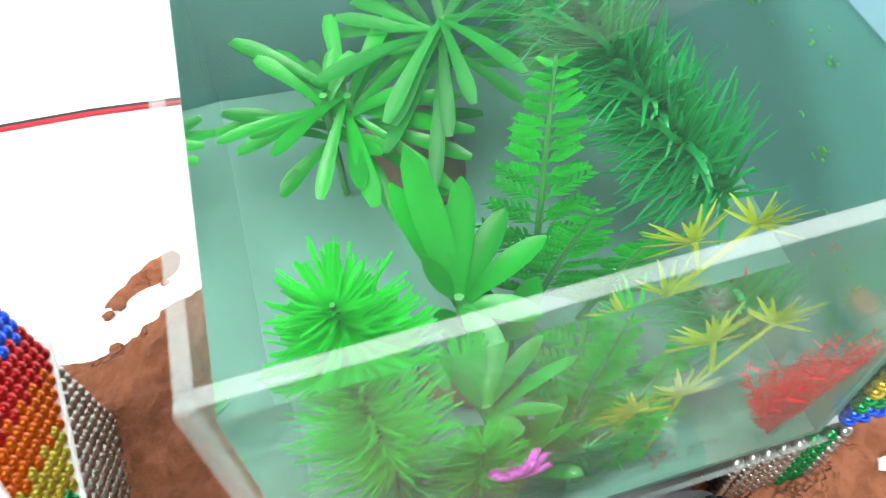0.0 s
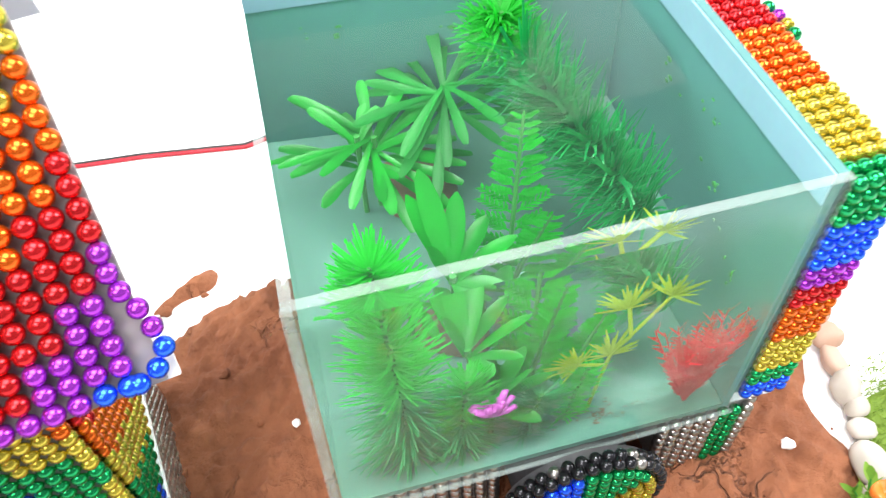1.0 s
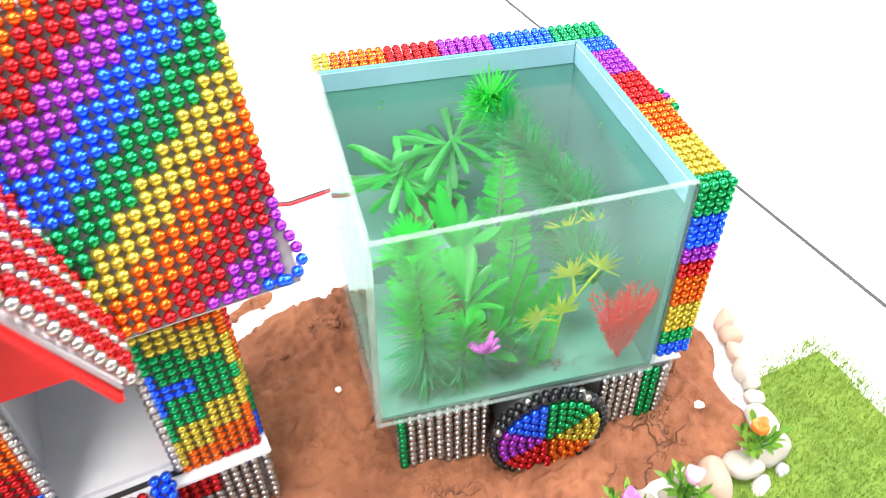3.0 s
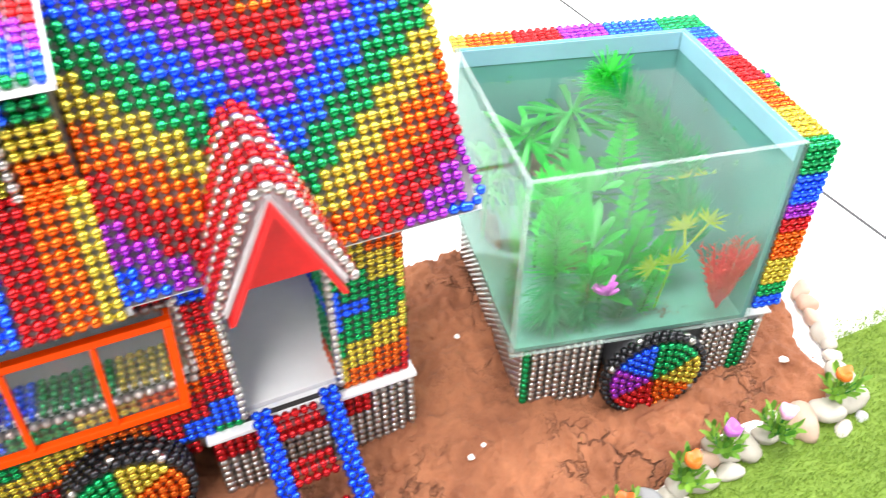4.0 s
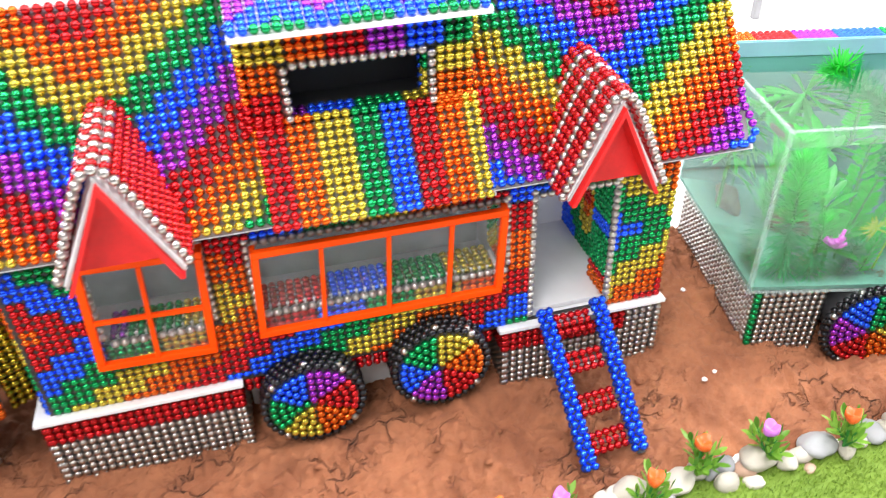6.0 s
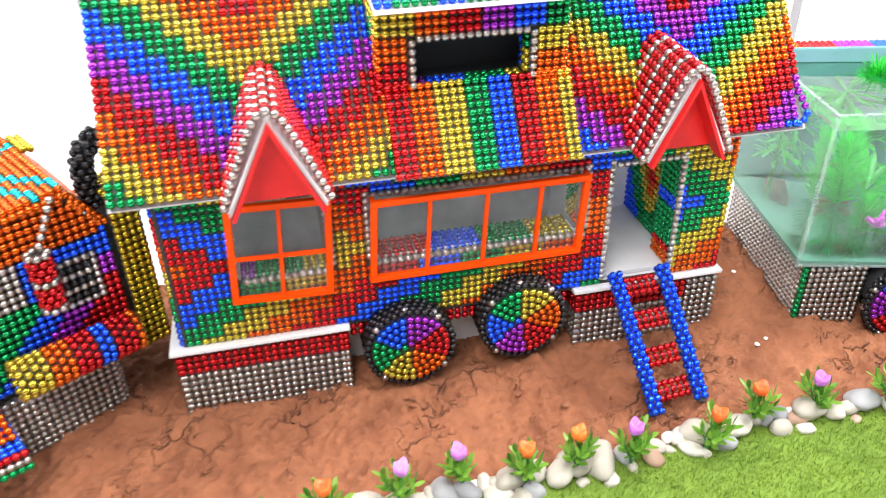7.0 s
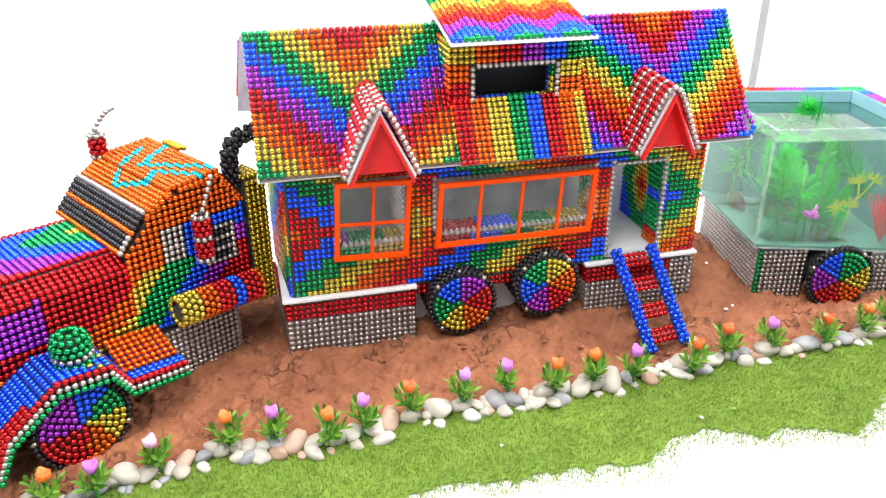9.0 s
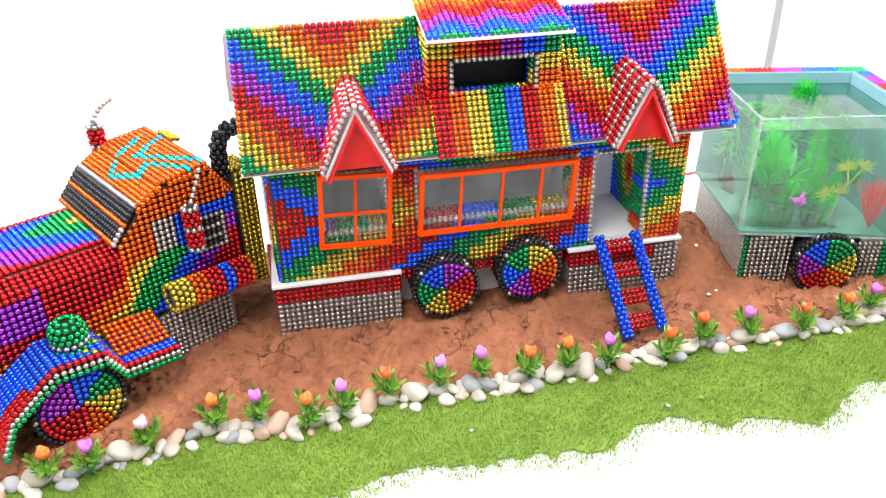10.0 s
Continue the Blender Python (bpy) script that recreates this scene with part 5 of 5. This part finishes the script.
def cab_roof(i, j):
    """Cyan strokes on orange."""
    p = Vector((i * 24 / 26, j))
    for a, b in CYAN:
        a, b = Vector(a), Vector(b)
        f = max(0.0, min(1.0, (p - a).dot(b - a) / (b - a).length_squared))
        if (a.lerp(b, f) - p).length < 0.64:
            return "C"
    return "O"


balls(cab, grid_spots(ra, (0, 0.00466, 0), (rb - ra) / 5, NW, 5, cab_roof), name="roof_cladding", n=4)
balls(cab, grid_spots(rb + Vector((0, 0, 0.0012)), (0, 0.00466, 0), (rc_ - rb) / 9, NW, 10, lambda i, j: cab_roof(i, 5 + 0.9 * j)), name="roof_cladding", n=4)
balls(cab, grid_spots(rc_ + (rd - rc_) / 8, (0, 0.00466, 0), (rd - rc_) / 8, NW, 8, lambda i, j: "O"), name="roof_cladding")
balls(cab, [(Vector((0.0580 + 0.0046 * r, 0.068 + 0.0048 * k, 0.1648 - 0.001 * r)), "D") for k in range(6) for r in range(2)], name="roof_badge", n=4)

balls(cab, [(Vector((a + (c - a) * k / 9, y, b + (d - b) * k / 9)), "O") for (a, b), (c, d) in zip(CAB[2:5], CAB[3:6]) for k in range(9) for y in (-0.0002,) if k * math.hypot(c - a, d - b) / 9 % 0.0049 < math.hypot(c - a, d - b) / 9], name="roof_edge", n=4)

# hood with bevelled shoulders
hood = part("hood", prism([(-0.175, 0.045), (-0.175, 0.106), (-0.028, 0.106), (-0.028, 0.045)], 0.0028, WIDE - 0.0028), dark_core, truck, "rainbow hood with red shoulders")


def hood_top(i, j):
    d = abs(j - 10.5) + i * 0.6
    return "R" if j in (0, 16) else "Y" if d < 2 else "G" if d < 6.5 else "B" if d < 11 else "P" if d < 17 else "R"


balls(hood, grid_spots((-0.0325, 0.0215, 0.1165), (-0.005, 0, 0), (0, 0.0049, 0), 29, 17, hood_top), name="hood_cladding", n=4)
part("hood_lid", box(-0.175, -0.030, 0.018, WIDE - 0.018, 0.106, 0.1142), dark_core, truck)
for y0, dy, sg in ((0.0165, -0.0045, 1), (WIDE - 0.0165, 0.0045, -1)):
    balls(hood, grid_spots((-0.0325, y0, 0.1135), (-0.005, 0, 0), (0, dy, -0.0018), 29, 4, lambda i, j: "R", stagger=False), name="shoulder_cladding")


def hood_side(i, j):
    if i < 8:
        d = i * 0.5 + j
        return "GYYOOORRRRRRR"[min(12, int(d * 0.85))]
    if 12 < i and 4 < j < 9 - (i - 24) * 0.2:
        return "B" if (i > 21 and j > 6) or i > 26 else "P"
    return "O" if j < 2 else "R"


balls(hood, grid_spots((-0.0325, 0.0, 0.0475), (-0.005, 0, 0), (0, 0, 0.0052), 29, 12, hood_side), near=lambda p: True, n=4, near_n=4)
part("radiator", box(-0.182, -0.177, 0.004, WIDE - 0.004, 0.02, 0.108), dark_core, truck)

# chassis block, back slab, silencer
chassis = part("chassis", box(-0.020, 0.0535, 0.0026, WIDE - 0.0026, -0.014, 0.0395), grey_board, truck)
balls(chassis, grid_spots((-0.019, 0.0, -0.0085), (0.0048, 0, 0), (0, 0, 0.0047), 16, 11, lambda i, j: "S"))
balls(chassis, grid_spots((0.0560, 0.0026, -0.0085), (0, 0.005, 0), (0, 0, 0.0047), 22, 11, lambda i, j: "S"), name="side_cladding")
part("chassis_beam", box(-0.17, -0.0205, 0.012, WIDE - 0.012, 0.008, 0.0445), dark_core, truck)
slab_ob = part("back_slab", box(0.0780, 0.0915, 0.0, 0.030, 0.035, 0.1470), dark_core, truck)
balls(slab_ob, grid_spots((0.0780, -0.0024, 0.038), (0.0047, 0, 0), (0, 0, 0.0049), 4, 23, lambda i, j: "D") + grid_spots((0.0780, 0.0025, 0.1495), (0.0047, 0, 0), (0, 0.005, 0), 4, 6, lambda i, j: "D") + grid_spots((0.0942, 0.0026, 0.038), (0, 0.005, 0), (0, 0, 0.0049), 6, 23, lambda i, j: "D"))
silencer = part("silencer", tube([(-0.003, -0.0185, 0.0655), (0.070, -0.0185, 0.0635)], 0.0085, 12), dark_core, truck, "striped side silencer of magnet balls")
balls(silencer, ball_tube((-0.005, -0.0185, 0.0655), (0.071, -0.0185, 0.0635), 0.0112, lambda i, j: "YYYYOOORRRBBRRROOYYY"[min(18, j)], 13))

# fender over the front wheel
FEN = [(-0.158, 0.016), (-0.147, 0.038), (-0.124, 0.0535), (-0.110, 0.0620), (-0.0735, 0.0585), (-0.0617, 0.0395), (-0.0195, 0.0365)]


def along(path, step):
    out = []
    for (x0, z0), (x1, z1) in zip(path, path[1:]):
        ln = math.hypot(x1 - x0, z1 - z0)
        for k in range(max(1, round(ln / step))):
            f = k / max(1, round(ln / step))
            out.append((x0 + (x1 - x0) * f, z0 + (z1 - z0) * f))
    return out + [path[-1]]


fender = part("fender", prism(FEN + [(x, z - 0.0022) for x, z in FEN[::-1]], -0.046, 0.001), dark_core, truck, "stepped front fender edged red, silver and green")
spots = []
for n, (x, z) in enumerate(along(FEN, 0.0049)):
    for j in range(10):
        y = -0.0475 + 0.0049 * j
        if j == 0:
            spots += [(Vector((x, y, z + 0.0025)), "R"), (Vector((x, y - 0.0012, z - 0.0022)), "S"), (Vector((x, y - 0.0016, z - 0.0068)), "G")]
        else:
            red = x < -0.128
            key = "R" if red and (j < 3 or x < -0.150) else "B"
            if -0.088 < x < -0.064 and (j + n) % 4 == 1:
                key = "Y"
            spots.append((Vector((x, y, z + 0.0025)), key))
balls(fender, spots, near=lambda p: True, n=4, near_n=4)
step_o = Vector((-0.0600, -0.0335, 0.0445))
balls(fender, grid_spots(step_o, (0.0049, 0, -0.0003), (0, 0.0045, 0.0020), 9, 7, lambda i, j: "O"), name="step_cladding", n=4)
cap = part("fuel_cap", tube([(-0.0890, -0.023, 0.054), (-0.0890, -0.023, 0.081)], 0.0105, 14), dark_core, truck, "green domed cap with a silver ring")
spots = []
for k in range(6):
    rr = (0.0125, 0.0125, 0.0125, 0.0125, 0.0122, 0.0105)[k]
    cnt = int(6.283 * rr / 0.0051)
    spots += [(Vector((-0.0890 + rr * math.cos(6.283 * (i + 0.5 * (k % 2)) / cnt), -0.023 + rr * math.sin(6.283 * (i + 0.5 * (k % 2)) / cnt), 0.0585 + 0.0048 * k)), "S" if k == 2 else "G") for i in range(cnt)]
spots += [(Vector((-0.0890 + 0.006 * math.cos(t * 6.283 / 7), -0.023 + 0.006 * math.sin(t * 6.283 / 7), 0.0850)), "G") for t in range(7)]
balls(cap, spots, n=4, near=lambda p: True, near_n=4)
wheel(truck, (-0.0990, -0.0440, 0.0225), 0.0335, 0.042, "BGYORRPP", 0.0)

# mirrors, aerial, exhaust elbow
def mirror(x, y, z0, strand):
    core = part("mirror", tube([(x, y, z0), (x, y, z0 + 0.036)], 0.0035, 8), dark_core, truck, "red drum mirror with silver rings")
    balls(core, ball_tube((x, y, z0), (x, y, z0 + 0.0385), 0.0056, lambda i, j: "S" if j in (0, 4, 8) else "R", 7, 0.0046) + [(Vector(p), "S") for p in strand], n=4)


mirror(0.0285, -0.0115, 0.098, [(0.031 + 0.0030 * k, -0.0115 + 0.0015 * k, 0.1395 + 0.0042 * k) for k in range(6)])
mirror(0.0120, WIDE + 0.001, 0.138, [(0.012 + 0.0032 * k, WIDE + 0.001 + 0.0004 * k, 0.180 + 0.0042 * k - 0.0003 * k * k) for k in range(7)])


def bend(points, radius, key, parent, name, label):
    core = part(name, tube(points, radius * 0.6, 8), dark_core, parent, label)
    pts = [Vector(p) for p in points]
    fine = [a.lerp(b, k / 40) for a, b in zip(pts, pts[1:]) for k in range(40)] + [pts[-1]]
    spots, run, j = [], 0.0, 0
    u = Vector((0.5, -0.8, 0)).normalized()
    for a, b in zip(fine, fine[1:]):
        run += (b - a).length
        if run < 0.0045:
            continue
        run, j, d = 0.0, j + 1, (b - a).normalized()
        u = (u - d * d.dot(u)).normalized()
        w = d.cross(u)
        spots += [(b + (u * math.cos(t) + w * math.sin(t)) * radius, key) for t in (6.283 * (i + 0.5 * (j % 2)) / 6 for i in range(6))]
    balls(core, spots, n=4)


bend([(0.0725, 0.012, 0.138), (0.0725, 0.012, 0.161), (0.0735, 0.0115, 0.172), (0.078, 0.0095, 0.1805), (0.0855, 0.006, 0.185), (0.104, -0.004, 0.187)], 0.0055, "K", truck, "exhaust_pipe", "black bent exhaust pipe of magnet balls")


# ---- flowers, pebbles and litter along the soil's edge ----
def flower(m, seed, bud_mat, label):
    rnd = random.Random(seed)
    ob = thing("toy_flower", label, "flower", m, "flowers along the soil")
    part("stem", tube([(0, 0, -0.008), (0.0004, 0, 0.008), (0, 0.0004, 0.025)], [0.0014, 0.001, 0.0008], 6), stem_green, ob)
    for twig in range(7):
        turn = twig * 0.9 + rnd.uniform(-0.25, 0.25)
        lean_ = 0.0 if twig == 0 else rnd.uniform(0.45, 0.7)
        d = Vector((math.cos(turn) * math.sin(lean_), math.sin(turn) * math.sin(lean_), math.cos(lean_)))
        foot = Vector((0, 0, 0.003 + 0.001 * twig))
        ln = rnd.uniform(0.013, 0.018)
        part("twig", tube([foot, foot + d * ln], [0.0008, 0.0004], 5), stem_green, ob)
        v, q = [], []
        for k in range(7):
            f = 0.3 + 0.7 * k / 6
            t = k * 2.4 + turn
            side_ = d.orthogonal().normalized()
            out = side_ * math.cos(t) + d.cross(side_) * math.sin(t)
            way = (d * 0.9 + out * (0.85 - 0.4 * f)).normalized()
            leaf_quads(v, q, foot + d * ln * f, way, way.cross(out).normalized(), rnd.uniform(0.0075, 0.0105), 0.0034, 0.04, 4, lambda f: (0.25, 0.7, 1.0, 0.85, 0.25)[round(f * 4)])
        leafy("leaf_spray", ob, v, q, leaf_green)
    bm = bmesh.new()
    bmesh.ops.create_uvsphere(bm, u_segments=24, v_segments=14, radius=0.0046)
    for w in bm.verts:
        t, up_ = math.atan2(w.co.y, w.co.x), w.co.z / 0.0046
        lobe = 1 + 0.09 * math.cos(3 * t) + 0.04 * math.cos(5 * t + 1.0)
        w.co.x, w.co.y = w.co.x * lobe * (1.0 + 0.12 * up_), w.co.y * lobe * (1.0 + 0.12 * up_)
        if up_ > 0.35:
            rim = math.hypot(w.co.x, w.co.y) / 0.0046
            w.co.z = 0.0046 * (0.30 + 0.55 * rim * (0.85 + 0.3 * math.cos(3 * t))) - 0.0012 * math.exp(-(rim / 0.3) ** 2)
    bmesh.ops.translate(bm, verts=bm.verts, vec=(0, 0.0004, 0.0275))
    part("bud", bm, bud_mat, ob, smooth=True)
    return ob


FLOWERS = [(-0.173, -0.143, "o"), (-0.142, -0.141, "p"), (-0.102, -0.124, "k"), (-0.054, -0.1125, "o"), (-0.0205, -0.117, "p"), (0.0156, -0.126, "o"), (0.0428, -0.1205, "p"),
           (0.0832, -0.110, "o"), (0.1235, -0.1085, "p"), (0.1636, -0.1065, "p"), (0.2015, -0.1115, "o"), (0.2353, -0.112, "o"), (0.2706, -0.112, "p"), (0.3223, -0.112, "o"),
           (0.3645, -0.097, "o"), (0.4086, -0.099, "p"), (0.4587, -0.106, "o"), (0.504, -0.100, "o"), (0.5375, -0.089, "p"), (0.574, -0.092, "k"), (0.6284, -0.0875, "o")]
BUDS = {"o": (bud_orange, "plastic flower with an orange bud and green leaves"), "p": (bud_purple, "plastic flower with a purple bud and green leaves"), "k": (bud_pink, "plastic flower with a pink bud and green leaves")}
for n, (x, y, k) in enumerate(FLOWERS):
    flower(pose(x, y, -0.0085, 4 * math.sin(n * 2.1), 5 * math.cos(n * 1.7), 37 * n) @ Matrix.Diagonal((1.0, 1.0, 1.0 + 0.14 * math.sin(n * 3.3) ** 2 + 0.06, 1)), n, *BUDS[k])

PEBBLES = []
for s in range(7):
    bm = bmesh.new()
    bmesh.ops.create_icosphere(bm, subdivisions=3, radius=1.0)
    rnd = random.Random(s)
    off = Vector((s * 3.1, s * 1.7, 0))
    for w in bm.verts:
        w.co *= 1 + 0.3 * noise.noise(w.co * 0.9 + off) + 0.07 * noise.noise(w.co * 2.6 + off)
        w.co.x *= 1.15
        w.co.z *= 0.72
    me = bpy.data.meshes.new("pebble")
    bm.to_mesh(me)
    bm.free()
    me.polygons.foreach_set("use_smooth", [True] * len(me.polygons))
    PEBBLES.append(me)


def pebble(x, y, z, r, seed):
    rnd = random.Random(seed)
    me = PEBBLES[seed % 7]
    if not me.materials:
        me.materials.append(None)
    ob = new("pebble", me)
    ob.matrix_basis = pose(x, y, z, rnd.uniform(-18, 18), rnd.uniform(-18, 18), rnd.uniform(0, 360)) @ Matrix.Diagonal((r * rnd.uniform(0.9, 1.25), r * rnd.uniform(0.8, 1.0), r * rnd.uniform(0.8, 1.1), 1))
    ob.material_slots[0].link = "OBJECT"
    kind_ = rnd.random()
    ob.material_slots[0].material = pebble_mat if kind_ < 0.68 else pebble_pink if kind_ < 0.83 else pebble_grey
    return tagged(ob, "smooth pale river pebble half sunk at the soil's edge" if kind_ < 0.68 else "smooth pinkish river pebble at the soil's edge" if kind_ < 0.83 else "smooth grey river pebble at the soil's edge", "pebble", "pebbles along the soil")


rnd = random.Random(11)
x, n = -0.26, 0
while x < 0.645:
    r = rnd.choice((0.0055, 0.0068, 0.008, 0.0095, 0.011))
    if x > 0.15:
        r *= 0.95
    y = spread(x, FRONT) - 0.004 + rnd.uniform(-0.004, 0.004)
    pebble(x, y, -0.009 + r * 0.5, r, n)
    if rnd.random() < 0.75:
        r2 = rnd.choice((0.004, 0.0052, 0.007))
        pebble(x + rnd.uniform(-0.004, 0.006), y - r - r2 * 0.6, -0.011 + r2 * 0.55, r2, n + 500)
    x += r * rnd.uniform(1.35, 2.0)
    n += 1
y = -0.072
while y < 0.01:
    r = rnd.choice((0.0055, 0.007, 0.0085))
    pebble(0.646 + 0.45 * (y + 0.08) + rnd.uniform(-0.002, 0.002), y, -0.010 + r * 0.5, r, n + 900)
    y += r * 1.75
    n += 1

# red and black twin cable across the table
wire = thing("twin_cable", "thin red and black twin cable lying across the table", "cable")
for dy, mt, lb in ((0.0, cable_red, "red lead"), (0.0021, cable_black, "black lead")):
    pts = [(0.24, 0.2985 + dy, -0.0108), (0.30, 0.295 + dy, -0.0108), (0.365, 0.279 + dy, -0.0108), (0.408, 0.267 + dy, -0.0108), (0.466, 0.2465 + dy, -0.0108), (0.50, 0.2485 + dy, -0.0108), (0.60, 0.257 + dy, -0.0108)]
    part("lead", tube(pts, 0.0012, 8), mt, wire, lb, smooth=True)

# crumbs on turf and soil
for n, (x, y, z, r, mt, lb) in enumerate(((0.405, -0.035, 0.0, 0.0022, table_white, "white paper scrap on the soil"), (0.415, -0.03, 0.0, 0.0016, table_white, "white paper scrap on the soil"),
                                          (0.33, -0.165, -0.006, 0.0022, leaf_green, "green plastic crumb on the turf"), (0.30, -0.168, -0.006, 0.0016, bud_pink, "pink plastic crumb on the turf"), (0.14, -0.16, -0.006, 0.0014, table_white, "white crumb on the turf"),
                                          (0.46, 0.02, 0.003, 0.0022, table_white, "white paper scrap on the soil"), (0.435, 0.05, 0.004, 0.002, table_white, "white paper scrap on the soil"), (0.62, -0.05, -0.002, 0.0035, table_white, "white paper scrap on the soil"))):
    bm = bmesh.new()
    bmesh.ops.create_icosphere(bm, subdivisions=1, radius=r)
    for w in bm.verts:
        w.co *= 1 + 0.5 * noise.noise(w.co * 700 + Vector((n, 0, 0)))
        w.co.z *= 0.5
    ob = part("crumb", bm, mt, None)
    ob.location = (x, y, max(z, (soil_height(x, y) if y > -0.09 else -0.0085)) + r * 0.3)
    tagged(ob, lb, "crumb", "crumbs")
